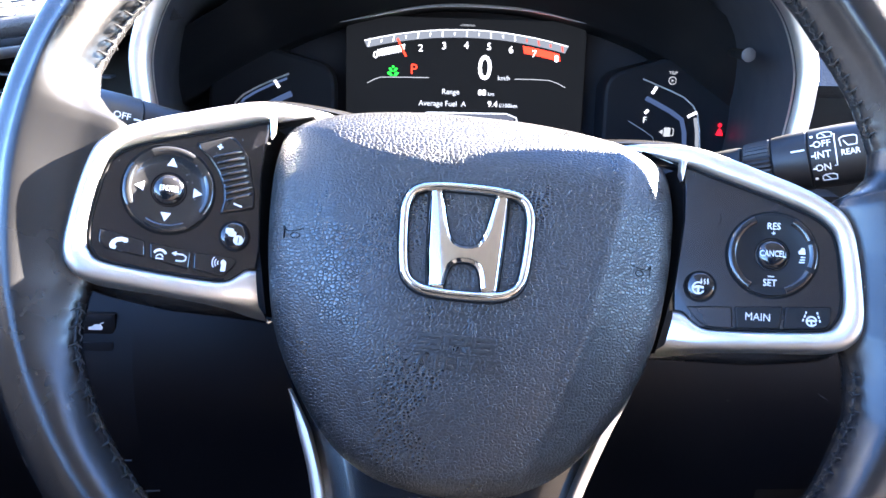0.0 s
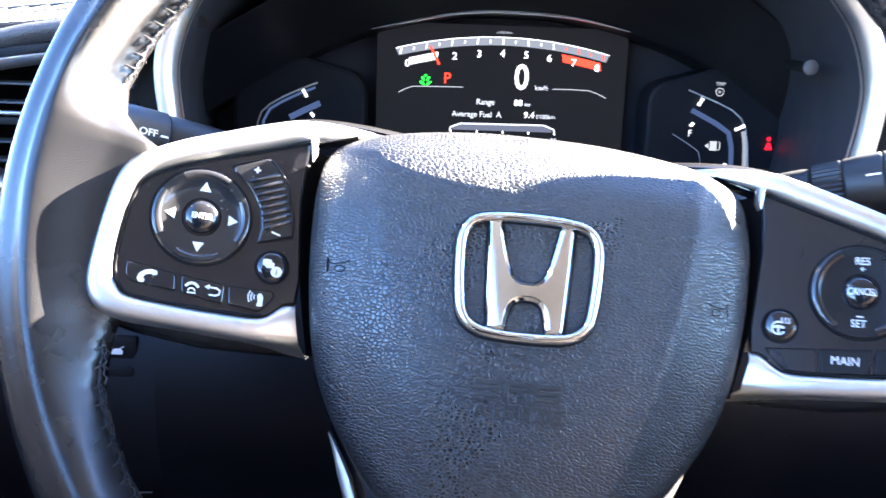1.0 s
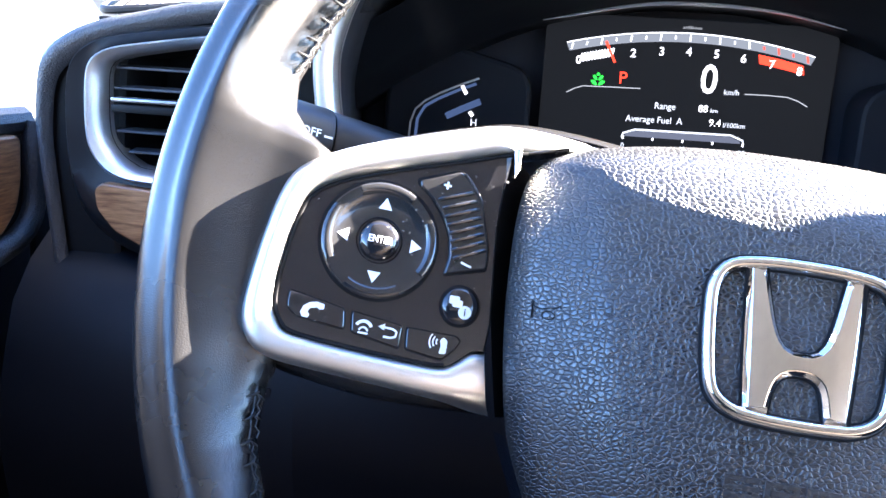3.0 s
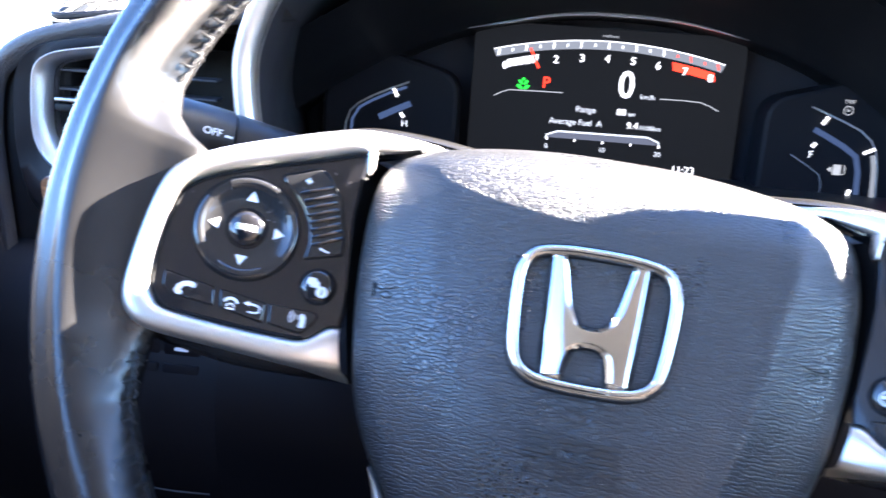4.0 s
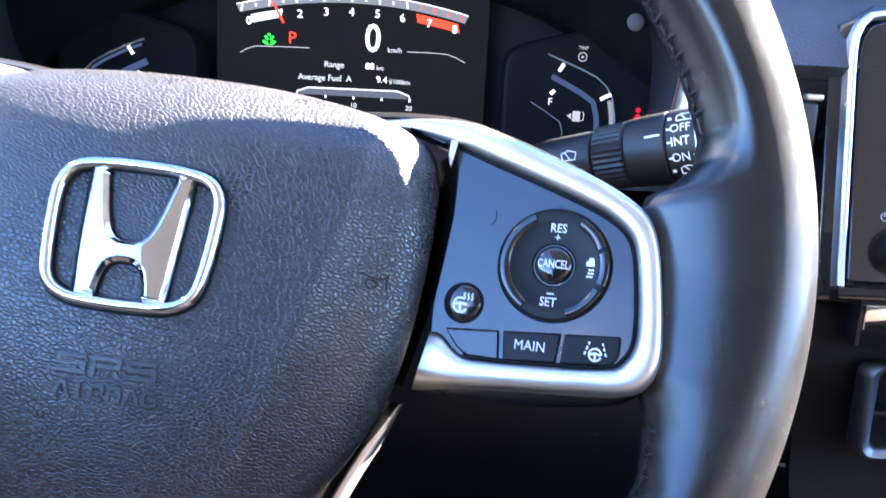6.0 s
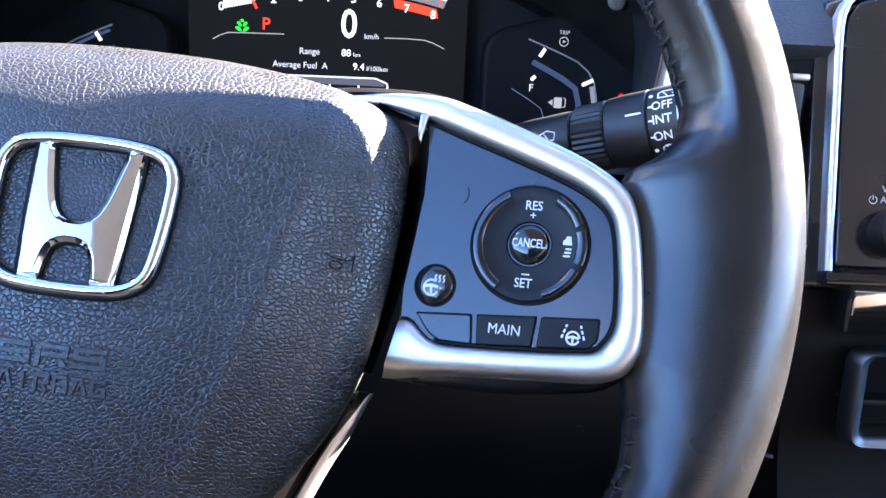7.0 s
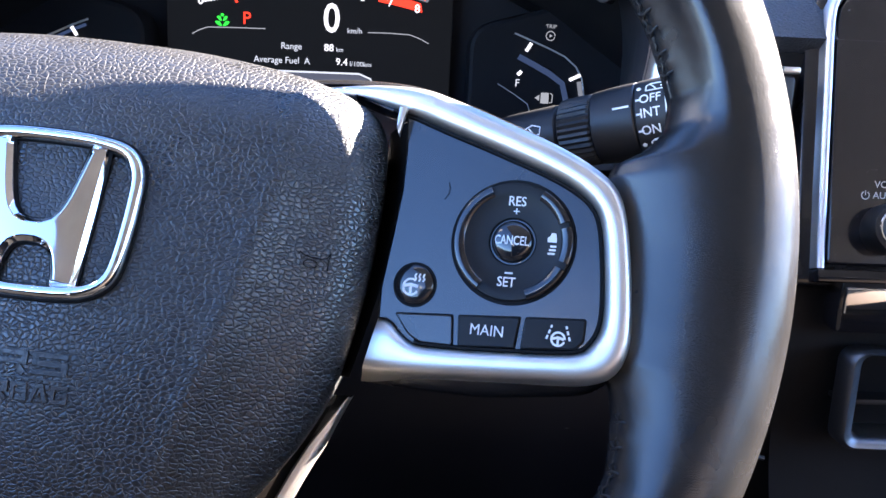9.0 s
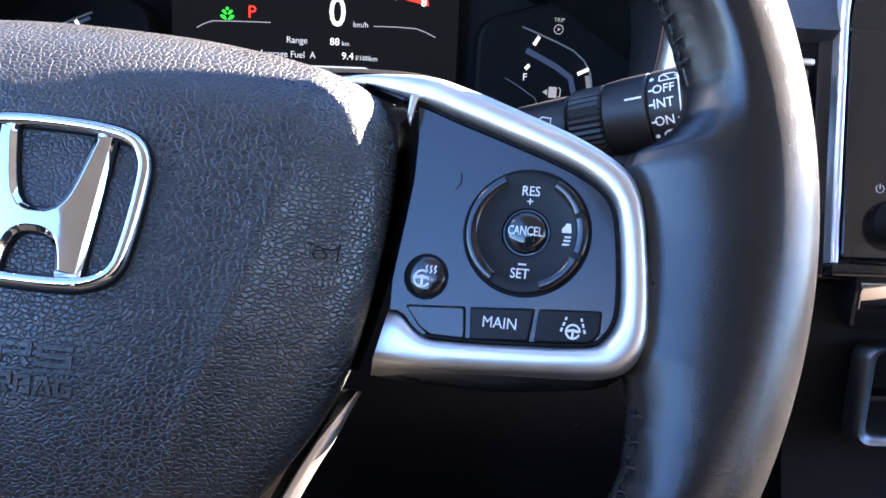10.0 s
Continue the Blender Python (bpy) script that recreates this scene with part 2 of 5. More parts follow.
def box(x0, x1, y0, y1, z0, z1, bev=1.0, bm=None, m=None, seg=2):
    b = bmesh.new()
    bmesh.ops.create_cube(b, size=1)
    for v in b.verts:
        v.co = Vector(((x0 + x1) / 2 + v.co.x * (x1 - x0), (y0 + y1) / 2 + v.co.y * (y1 - y0), (z0 + z1) / 2 + v.co.z * (z1 - z0)))
    if bev:
        bmesh.ops.bevel(b, geom=b.edges[:], offset=bev, segments=seg, affect="EDGES", profile=0.5)
    if m:
        b.transform(m)
    if bm is None:
        return b
    me = bpy.data.meshes.new("tmp")
    b.to_mesh(me)
    b.free()
    bm.from_mesh(me)
    bpy.data.meshes.remove(me)
    return bm


def arc(cx, cy, r, a0, a1, n=24):
    return [(cx + r * math.cos(radians(a0 + (a1 - a0) * i / n)), cy + r * math.sin(radians(a0 + (a1 - a0) * i / n))) for i in range(n + 1)]


def rounded(x0, y0, x1, y1, r, n=5):
    """Outline of a rounded rectangle."""
    out = []
    for cx, cy, a in ((x1 - r, y1 - r, 0), (x0 + r, y1 - r, 90), (x0 + r, y0 + r, 180), (x1 - r, y0 + r, 270)):
        out += arc(cx, cy, r, a, a + 90, n)
    return out


def soft_poly(pts, r, n=4):
    """A polygon with its corners rounded by about r."""
    out = []
    k = len(pts)
    for i in range(k):
        a, b, c = (Vector((*pts[(i + j) % k], 0)) for j in (-1, 0, 1))
        d = min(r, (a - b).length * 0.45, (c - b).length * 0.45)
        p, q = b + (a - b).normalized() * d, b + (c - b).normalized() * d
        for s in range(n + 1):
            t = s / n
            out.append(((p * (1 - t) ** 2 + b * 2 * t * (1 - t) + q * t * t)[:2]))
    return out


def stroke(pts, w, top, thick=0.25, bm=None, m=None):
    """A flat ribbon of width w along an open line."""
    p = [Vector((*q[:2], 0)) for q in pts]
    left, right = [], []
    for i in range(len(p)):
        t = (p[min(i + 1, len(p) - 1)] - p[max(i - 1, 0)]).normalized()
        nrm = Vector((-t.y, t.x, 0)) * w / 2
        left.append(p[i] + nrm)
        right.append(p[i] - nrm)
    return plate([(*q[:2],) for q in left + right[::-1]], top, thick, min(0.05, w * 0.1), bm, m)


def ribbon(pts, w, top, thick=0.25, bm=None, m=None, bev=0.05):
    """A flat ribbon of width w along an open line, with mitred corners."""
    p = [Vector((*q[:2], 0)) for q in pts]
    left, right = [], []
    for i in range(len(p)):
        u = (p[i] - p[i - 1]).normalized() if i else (p[1] - p[0]).normalized()
        v = (p[i + 1] - p[i]).normalized() if i < len(p) - 1 else u
        n, k = Vector((-u.y, u.x, 0)), Vector((-v.y, v.x, 0))
        mid = (n + k).normalized()
        mid *= w / 2 / max(mid.dot(n), 0.4)
        left.append(p[i] + mid)
        right.append(p[i] - mid)
    return plate([(*q[:2],) for q in left + right[::-1]], top, thick, bev, bm, m)


def text(body, size, m, thick=0.12, align="CENTER", wide=1.0, bold=0.0, slant=0.0, wrap=None):
    """Letters of Blender's own font as a bmesh; size: height of a capital, in millimetres; m: where they lie."""
    cu = bpy.data.curves.new("t", "FONT")
    cu.body, cu.align_x, cu.align_y = body, align, "CENTER"
    cu.size, cu.extrude, cu.offset, cu.shear = 1.0, 0.0, bold, slant
    cu.resolution_u = 3
    ob = bpy.data.objects.new("t", cu)
    scene.collection.objects.link(ob)
    me = bpy.data.meshes.new_from_object(ob.evaluated_get(bpy.context.evaluated_depsgraph_get()))
    bpy.data.objects.remove(ob)
    bm = bmesh.new()
    bm.from_mesh(me)
    bpy.data.meshes.remove(me)
    k = size / 0.72
    for v in bm.verts:
        v.co = Vector((v.co.x * k * wide, v.co.y * k, 0))
    faces = bm.faces[:]
    r = bmesh.ops.extrude_face_region(bm, geom=faces)
    for v in r["geom"]:
        if isinstance(v, bmesh.types.BMVert):
            v.co.z += thick
    if wrap:
        for v in bm.verts:
            v.co.z += wrap(v.co.x, v.co.y)
    bm.transform(m)
    return bm


def mm(x, y, z, rx=0, ry=0, rz=0):
    return pose(x, y, z, rx, ry, rz)

# ---- steering wheel, in its own frame: x right, y up, z towards the driver ----
WHEEL = Matrix.Translation((0.0123, 0.3265, 1.0923)) @ pose(0, 0, 0, 70, 0, 0) @ pose(0, 0, 0, 0, 0, -4.7)
OWN_FRAME.append("steering_wheel")
wheel = thing("steering_wheel", WHEEL, "black leather steering wheel with silver spokes and control buttons", "steering wheel")
RIM_C = Vector((3.5, 2.0, 0))


def dish(x, y=0):
    """The spoke panels rise outwards."""
    return 0.30 * (abs(x) - 116)


def lerp_table(v, rows):
    xs, ys = zip(*rows)
    return float(np.interp(v, xs, ys))


def rim_section(a):
    """The rim's cross-section at the angle a (degrees from +x): control points (radius, height)."""
    up = math.degrees(math.asin(math.sin(radians(a))))          # height angle above or below the spokes
    r_in = lerp_table(up, [(-90, 158), (-34, 158), (-23, 155.5), (-17, 150), (-12, 143.5), (-8, 142), (0, 141), (7.5, 138.5), (9.2, 140.5), (10.6, 148.5), (12.4, 154.6), (15.6, 158), (24, 157.4), (32, 155.6), (42, 155.4), (55, 157), (90, 157)])
    ridge = lerp_table(up, [(-90, 167), (-40, 167), (-15, 168), (0, 168), (18, 167), (32, 163), (45, 162), (60, 164), (90, 167)])
    zi = lerp_table(up, [(-90, 0), (-30, 0), (-15, 0), (9, 0.5), (16, -4), (32, -4), (60, -1), (90, 0)])
    dip = lerp_table(up, [(-90, 4.0), (-30, 3.8), (-12, 3.2), (8, 2.8), (20, 0.2), (40, 0), (60, 1.5), (90, 1.5)])
    crest = lerp_table(up, [(-90, 16.6), (-38, 16.6), (-14, 15.5), (12, 15.4), (26, 16.2), (90, 16.6)])
    east = math.cos(radians(a))
    west = max(0.0, -east) * lerp_table(up, [(-30, 0), (-15, 1), (40, 1), (65, 0)])
    crest -= 0.5 * west
    dip -= 4.4 * west
    o = 1.45 * east - 0.85
    ridge += max(0.0, -east) * lerp_table(up, [(-90, 2), (-25, 2), (-10, 2), (0, 3), (15, 4.5), (60, 4), (90, 0)])
    return [(r_in, zi), ((r_in * 0.55 + ridge * 0.45), (zi * 0.5 + 16.2 * 0.5) + dip), (ridge, crest), (max(177.6, ridge + 7.0 * max(0.0, -east)) + o, crest - 1.2 - 1.1 * max(0.0, -east)), (184.8 + o, 9.5), (188.4 + o, 0.8),
            (184 + o, -10), (175, -15.5), (166, -15.5), (r_in + 4, -12)]


def seam_rz(a):
    sec = rim_section(a)
    return sec[0][0] * 0.86 + sec[1][0] * 0.14, sec[0][1] * 0.80 + sec[1][1] * 0.20


STITCH = 2.28                                                # degrees from stitch to stitch


def rim_ring(a, n=60):
    """One cross-section of the rim, drawn in along the seam and puckered at each stitch."""
    c, s = math.cos(radians(a)), math.sin(radians(a))
    sr, sz = seam_rz(a)
    sewn = min(1.0, max(0.0, (abs(math.degrees(math.asin(s))) - 15) / 3))
    ring = []
    for p in spline(rim_section(a), n, True):
        d = math.hypot(p.x - sr, p.y - sz)
        draw = sewn * (0.7 * math.exp(-(d / 1.6) ** 2) + (0.26 + 0.12 * math.sin(a * 1.7)) * math.exp(-(d / 4.2) ** 2) * math.cos(2 * math.pi * a / STITCH))
        inward = Vector((170 - p.x, -p.y)).normalized() * draw
        ring.append(RIM_C + Vector(((p.x + inward.x) * c, (p.x + inward.x) * s, p.y + inward.y)))
    return ring


rim = part("rim", loft([rim_ring(i * 0.4) for i in range(900)], loop=True), M_RIM, wheel, "smooth black leather rim", sharp=1.2)


def rim_seam(a, lift=0.0):
    """A place on the seam along the inner front of the rim."""
    r, z = seam_rz(a)
    c, s = math.cos(radians(a)), math.sin(radians(a))
    return RIM_C + Vector(((r - lift * 0.6) * c, (r - lift * 0.6) * s, z + lift * 0.4))


for a0, a1 in ((16, 164), (196, 344)):
    seam = part("seam", tube([rim_seam(a0 + (a1 - a0) * i / 90, -0.5) for i in range(91)], 0.55, 6), M_RIM, rim, "dark stitched seam")
_b = tube([(3.5, 0.9, 0.0), (2.4, 0.65, 0.75), (0.8, 0.2, 0.75), (-0.6, -0.5, 0.2)], 0.30, 6)
tube([(0.6, -0.3, 0.4), (-0.5, 1.5, 0.6), (0.45, 3.1, 0.55), (-0.45, 4.7, 0.55), (0.5, 6.2, 0.3)], 0.27, 6, bm=_b)
tube([(-2.4, 1.7, -0.4), (-1.3, 1.1, 0.4), (0.1, 0.3, 0.6)], 0.28, 6, bm=_b)
stitch_mesh = mesh_of(_b, M_THREAD)
rng = random.Random(4)
for first, last in ((8, 35), (44, 71), (87, 114), (123, 150)):
    for i in range(first, last + 1):
        a = i * STITCH + rng.uniform(-0.12, 0.12)
        sec = rim_section(a)
        f = Vector((sec[1][0] - sec[0][0], sec[1][1] - sec[0][1])).normalized()
        c, s = math.cos(radians(a)), math.sin(radians(a))
        front, run = Vector((f.x * c, f.x * s, f.y)), Vector((-s, c, 0))
        out = front.cross(run)
        if out.dot(Vector((-c, -s, 0.8))) < 0:
            run, out = -run, -out
        st = part("stitch", stitch_mesh, M_THREAD, rim)
        st.matrix_basis = Matrix.Translation(rim_seam(a, 0.1) * 0.001) @ Matrix((front, run, out)).transposed().to_4x4() @ pose(0, 0, 0, rng.uniform(-5, 5), 0, rng.uniform(-9, 9))

# -- airbag cover --
PAD_OUT = [(0, 48.5), (20, 48), (40, 45.2), (56, 41.4), (68, 37.2), (76, 31), (79, 19), (78.6, -5), (76.5, -25), (73, -43), (67.5, -57), (60, -70),
           (50, -83.5), (40, -92.5), (28, -98.5), (12, -102)]
pad_curve = spline(PAD_OUT + [(0, -102.5)] + [(-x, y) for x, y in PAD_OUT[:0:-1]], 176, True)
CREASE = [(-103, 22.5), (-82, 29.5), (-66, 35.5), (-48, 41), (-35, 44.8), (-20, 48.2), (-4, 51.6), (10, 54), (30, 56), (52, 57)]
BROW = spline([(-30, 15.5), (-20, 15.2), (-10, 14.5), (0, 13.6), (10, 12.4), (20, 10.2), (27, 7.4), (33, 3.6), (38, -1.2), (44, -8.5), (50, -18)], 80)
BROW = [(p.x, p.y) for p in BROW]


def pad_z(x, y):
    if y > -30:
        z = lerp_table(y, BROW)                             # the top rolls over, away from the driver
    else:
        z = 15.5 - 12.0 * (abs(y + 30) / 70) ** 2.2
    c = lerp_table(y, CREASE) + (0 if x > 0 else 3)
    ax = abs(x)
    z -= 3.0 * min(ax / c, 1.0) ** 2
    d = ax - c
    soft = 0.5 * (d + math.sqrt(d * d + (3.0 if x > 0 else 60.0)))
    z -= lerp_table(y, [(-100, 0.52), (0, 0.48), (12, 0.50), (22, 0.55), (34, 0.45), (50, 0.3)]) * soft
    if x > 0 and y < 16:                                    # the flank falls steeply from the crease, then eases towards the edge
        w = min((16 - y) / 22, 1.0)
        z += w * w * (3 - 2 * w) * (0.15 * soft - 4.2 * (1 - math.exp(-max(soft - 0.4, 0.0) / 9)))
    z += (0.6 if x > 0 else 0.3) * math.exp(-((d + 1.6) / 2.4) ** 2)           # slightly raised edge along the crease
    return z


_c = Vector((0, -28, 0))
rings = []
for s in [0.02] + [i / 44 for i in range(1, 41)] + [0.925, 0.94, 0.955, 0.968, 0.98, 0.99, 0.997, 1.0, 0.998, 0.99]:
    edge = max(0.0, (s - 0.86) / 0.14)
    ring = []
    for q in pad_curve:
        p = _c + (q - _c) * s
        ring.append(Vector((p.x, p.y, pad_z(p.x, p.y) - 7.5 * (1 - math.sqrt(max(0.0, 1 - min(edge, 1) ** 2))))))
    rings.append(ring)
for k, dz in ((-2, -3.0), (-1, -22)):
    rings[k] = [Vector((p.x, p.y, q.z + dz)) for p, q in zip(rings[k], rings[-3])]
pad = part("airbag_cover", loft(rings, caps=True), M_PAD, wheel, "pebbled black vinyl airbag cover", sharp=1.3)


def on_pad(x, y, lift=0.0, rz=0):
    e = 0.5
    n = Vector((pad_z(x - e, y) - pad_z(x + e, y), pad_z(x, y - e) - pad_z(x, y + e), 2 * e)).normalized()
    t = Vector((1, 0, 0))
    t = (t - n * t.dot(n)).normalized()
    m = Matrix((t, n.cross(t), n)).transposed().to_4x4()
    return Matrix.Translation((x, y, pad_z(x, y) + lift)) @ m @ pose(0, 0, 0, 0, 0, rz)


# moulded letters: outlines in relief, with relief shade in a darker vinyl
M_MOULD = leather("relief_shaded_vinyl", (0.008, 0.008, 0.0084), 0.36, 0.0016, 0.00003, 0.0, True)
def block_letter(ch, x0, y0, w, h, t, bm):
    """A wide squared letter of stroke t in the box at (x0, y0), standing on the cover."""
    r = t / 2
    a, b, lo, mid, hi = r, w - r, r, h / 2, h - r
    lines = {"S": [[(b + r, hi), (a, hi), (a, mid), (b, mid), (b, lo), (a - r, lo)]],
             "R": [[(a, lo - r), (a, hi), (b, hi), (b, mid), (a + r * 1.2, mid)], [(b - 2.4 * r, mid - r * 1.1), (b + 0.2 * r, lo - r)]],
             "A": [[(a - r * 0.6, lo - r), (w / 2 - r, hi), (w / 2 + r, hi), (b + r * 0.6, lo - r)], [(a + r * 2.2, mid - r), (b - r * 2.2, mid - r)]],
             "I": [[(w / 2, lo - r), (w / 2, hi + r)]],
             "B": [[(a, lo - r), (a, hi), (b - r * 0.4, hi), (b - r * 0.4, mid + r * 0.2)], [(a + r * 1.1, mid), (b, mid), (b, lo), (a + r * 1.1, lo)]],
             "G": [[(b + r, hi), (a, hi), (a, lo), (b, lo), (b, mid), (w / 2, mid)]]}[ch]
    for line in lines:
        for k in range(len(line)):
            line[k] = (x0 + line[k][0], y0 + line[k][1])
        ribbon(line, t, lambda x, y: pad_z(x, y) + 0.42, 1.0, bm, bev=0.2)


for word, x0, y0, w, h, t, step in (("SRS", -18.2, -49.3, 8.6, 5.7, 1.55, 9.8), ("AIRBAG", -17.6, -55.9, 4.2, 4.6, 1.15, 4.85)):
    for k, ch in enumerate(word):
        _b = bmesh.new()
        block_letter(ch, x0 + k * step, y0, w, h, t, _b)
        part("moulded_letter", _b, M_MOULD, pad, "moulded letter " + ch)
_b = ribbon([(-18.8 + i * 3, -50.3) for i in range(11)], 0.55, lambda x, y: pad_z(x, y) + 0.3, 0.9, None, bev=0.12)
part("moulded_rule", _b, M_MOULD, pad)
# raised black strokes stand in for the shaded engraved horn lines
for sx, x, y in ((-1, -67.2, -11.0), (1, 64.0, -12.4)):
    _b = bmesh.new()
    m = on_pad(x, y, 0.0, 0)
    for line in ([(-4.3, 1.2), (-4.0, 1.9), (-3.2, 1.3), (-1.0, 0.8), (1.8, 0.6), (3.4, 1.0), (4.3, 2.4)], [(4.3, 2.4), (4.0, 0.2), (3.9, -2.2)], [(-0.9 + 1.9 * math.cos(i * 0.55), -1.0 + 1.1 * math.sin(i * 0.55)) for i in range(12)]):
        stroke([(sx * a, b) for a, b in line], 0.32, 0.26, 0.6, _b, m)
    part("horn_symbol", _b, M_BLACK, pad, "horn symbol, shaded engraving drawn as black strokes")

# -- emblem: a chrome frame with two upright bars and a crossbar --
E0 = Vector((-3.8, -9.8, 0))
EM = on_pad(E0.x, E0.y, 0.3)
frame_line = [(0, 20.2), (11, 19.8), (19, 18.0), (22.6, 13), (23.0, 5), (22.0, -8), (20.2, -15), (15, -18.6), (8, -19.6)]
frame_pts = spline([(x, y) for x, y in frame_line] + [(0, -19.8)] + [(-x, y) for x, y in frame_line[:0:-1]], 96, True)
rings = []
for d, z in ((-1.6, 0), (-1.6, 0.9), (-1.1, 1.9), (0, 2.5), (1.1, 2.1), (1.7, 1.2), (1.7, 0)):
    rings.append([EM @ Vector((p.x, p.y, z)) for p in offset(frame_pts, d)])
part("emblem_frame", loft(rings), M_CHROME, pad, "polished chrome emblem frame", sharp=1.0)
upper = spline([(-10, 18.8), (-8.4, 11), (-6.8, 4.4), (-5.0, 0.2), (-2.8, -1.6), (0, -1.9), (2.8, -1.6), (5.0, 0.2), (6.8, 4.4), (8.4, 11), (10, 18.8)], 25)
lower = spline([(6.8, -18.0), (5.9, -12.8), (4.7, -9.6), (2.6, -8.1), (0, -7.8), (-2.6, -8.1), (-4.7, -9.6), (-5.9, -12.8), (-6.8, -18.0)], 21)
bar = [(-14.8, 18.6)] + [(p.x, p.y) for p in upper] + [(14.8, 18.6), (14.5, 10), (14.1, 2), (13.5, -8), (12.8, -17.8)] + [(p.x, p.y) for p in lower] + [(-12.8, -17.8), (-13.5, -8), (-14.1, 2), (-14.5, 10)]
_b = bmesh.new()
o = [Vector((x, y, 0)) for x, y in bar]
loft([[Vector((p.x, p.y, z)) for p in offset(o, d)] for d, z in ((0, -0.3), (0, 1.5), (0.12, 1.8), (1.15, 2.8), (1.45, 2.92))], bm=_b)
_b.verts.ensure_lookup_table()
_b.faces.new(_b.verts[-len(o):])
for k in range(-9, 10):                                      # slice the face finely, then bow it
    bmesh.ops.bisect_plane(_b, geom=_b.verts[:] + _b.edges[:] + _b.faces[:], plane_co=(k * 1.6 + 0.13, 0, 0), plane_no=(1, 0, 0))
    bmesh.ops.bisect_plane(_b, geom=_b.verts[:] + _b.edges[:] + _b.faces[:], plane_co=(0, k * 2.1 + 0.17, 0), plane_no=(0, 1, 0))
for v in _b.verts:
    v.co.z -= 0.0015 * v.co.y ** 2 + 0.0075 * v.co.x ** 2
_b.transform(EM)
# raised black outlines stand in for the shaded gap round the emblem
part("emblem_gap_shade", loft([[EM @ Vector((p.x, p.y, z)) for p in offset(frame_pts, d)] for d, z in ((-2.2, -0.5), (-2.0, 0.15), (-1.2, 0.2), (1.9, 0.2), (2.1, -0.5))]), M_BLACK, pad, "black outline for the shaded gap round the emblem")
part("emblem_gap_shade", plate([(p.x, p.y) for p in offset(o, -0.5)], 0.3, 0.9, 0.05, None, EM), M_BLACK, pad)
part("emblem_mark", _b, M_CHROME, pad, "polished chrome emblem mark", sharp=0.25)

# -- spokes: silver trim, panel, back --
TRIM_OUT = [(50, 43), (67, 43.4), (84, 42), (98, 37.6), (112, 32), (125, 26.5), (134.5, 21.2), (140.5, 16), (143.6, 9), (145.6, -2), (147, -15), (147.2, -25), (144.8, -31.5),
            (139.5, -34.8), (128, -36.2), (103, -38), (79, -39.6)]
TRIM_IN = [(50, 41), (66, 39.6), (82.5, 34.8), (96, 29.6), (110, 24.3), (123, 19), (131, 14.8), (136, 10.4), (138.2, 5.5), (139.6, -3), (140.6, -14), (140.4, -21.5), (138.0, -26.4),
           (133.5, -28.8), (124, -30), (104, -30.8), (82, -24.5)]
LOWER_EDGE = [(133.5, -28.8), (114, -30.4), (98, -31.0), (92.4, -30.6), (89, -28.4), (86, -25.4), (84.4, -24.6), (82, -24.4)]
for sx, side in ((-1, "left"), (1, "right")):
    outer, inner = spline(TRIM_OUT, 90), spline(TRIM_IN[:14] + LOWER_EDGE[1:], 90)
    rs = []
    for u, dz in ((-0.03, -9), (0.0, -1.2), (0.05, 0.3), (0.16, 1.5), (0.34, 2.2), (0.55, 2.0), (0.75, 1.8), (0.92, 0.9), (1.07, -0.9), (1.18, -4.8), (1.23, -10), (1.18, -16)):
        ring = []
        for i in range(90):
            p = inner[i].lerp(outer[i], u)
            thin = min(1.0, i / 17)
            ring.append(Vector((sx * p.x, p.y, dish(p.x) + (dz if dz < 0 else dz * thin) - 7 * (1 - thin) - (12 if u > 1 else 2) * max(0.0, (i - 80) / 9) ** 2)))
        rs.append(ring)
    part("spoke_trim", loft(rs, closed=False), M_SILVER, wheel, "satin silver spoke surround", sharp=1.2)
    rim_o = [(q.x, q.y) for q in inner[8:]] + [(81.6, -16), (83.2, 0), (84.2, 12), (84, 24), (83.2, 33)]
    rim_o = [(sx * x, y) for x, y in rim_o]
    part("control_panel", plate(rim_o, lambda x, y: dish(x) - 1.0, 8, 0.4), M_PIANO if sx < 0 else M_PANEL, wheel, "glossy black control panel")
    joint = [inner[i].lerp(outer[i], -0.09) for i in range(14, 84)]
    part("panel_joint", tube([(sx * p.x, p.y, dish(p.x) - 0.9) for p in joint], 0.6, 6), M_BLACK, wheel, "narrow dark joint round the panel")
    rs = []
    for d, dz in ((0.5, -4.5), (2.2, -6.5), (3.6, -10), (3.8, -16), (1.5, -30)):
        ring = []
        for i, p in enumerate(outer):
            t = (outer[min(i + 1, 89)] - outer[max(i - 1, 0)]).normalized()
            d2 = d * (1 + 0.8 * max(0.0, min((i - 58) / 24, (89 - i) / 20)))
            ring.append(Vector((sx * (p.x - t.y * d2), p.y + t.x * d2, min(dish(p.x), 1.0) + dz - 16 * max(0.0, (i - 78) / 11) ** 2)))
        rs.append(ring)
    part("spoke_back", loft(rs, closed=False), M_RIM, wheel, "dark spoke underside", sharp=1.2)
    # silver tab stands in for the sunlit side of the trim
    part("sunlit_trim_tab", plate([(sx * x, y) for x, y in ((83.0, 35.2), (80.6, 35.0), (80.4, 29.6), (81.6, 27.0))], -6.5, 4, 0.5), M_SILVER, wheel)
    lip = spline([(84.5, 34), (84.4, 12), (82.4, -10), (79.5, -26), (76, -42)], 30)
    part("spoke_gap_wall", loft([[Vector((sx * p.x, p.y, dish(p.x) - 1.2)) for p in lip], [Vector((sx * (p.x - 7), p.y, dish(p.x) - 24)) for p in lip]], closed=False), M_BLACK, wheel)


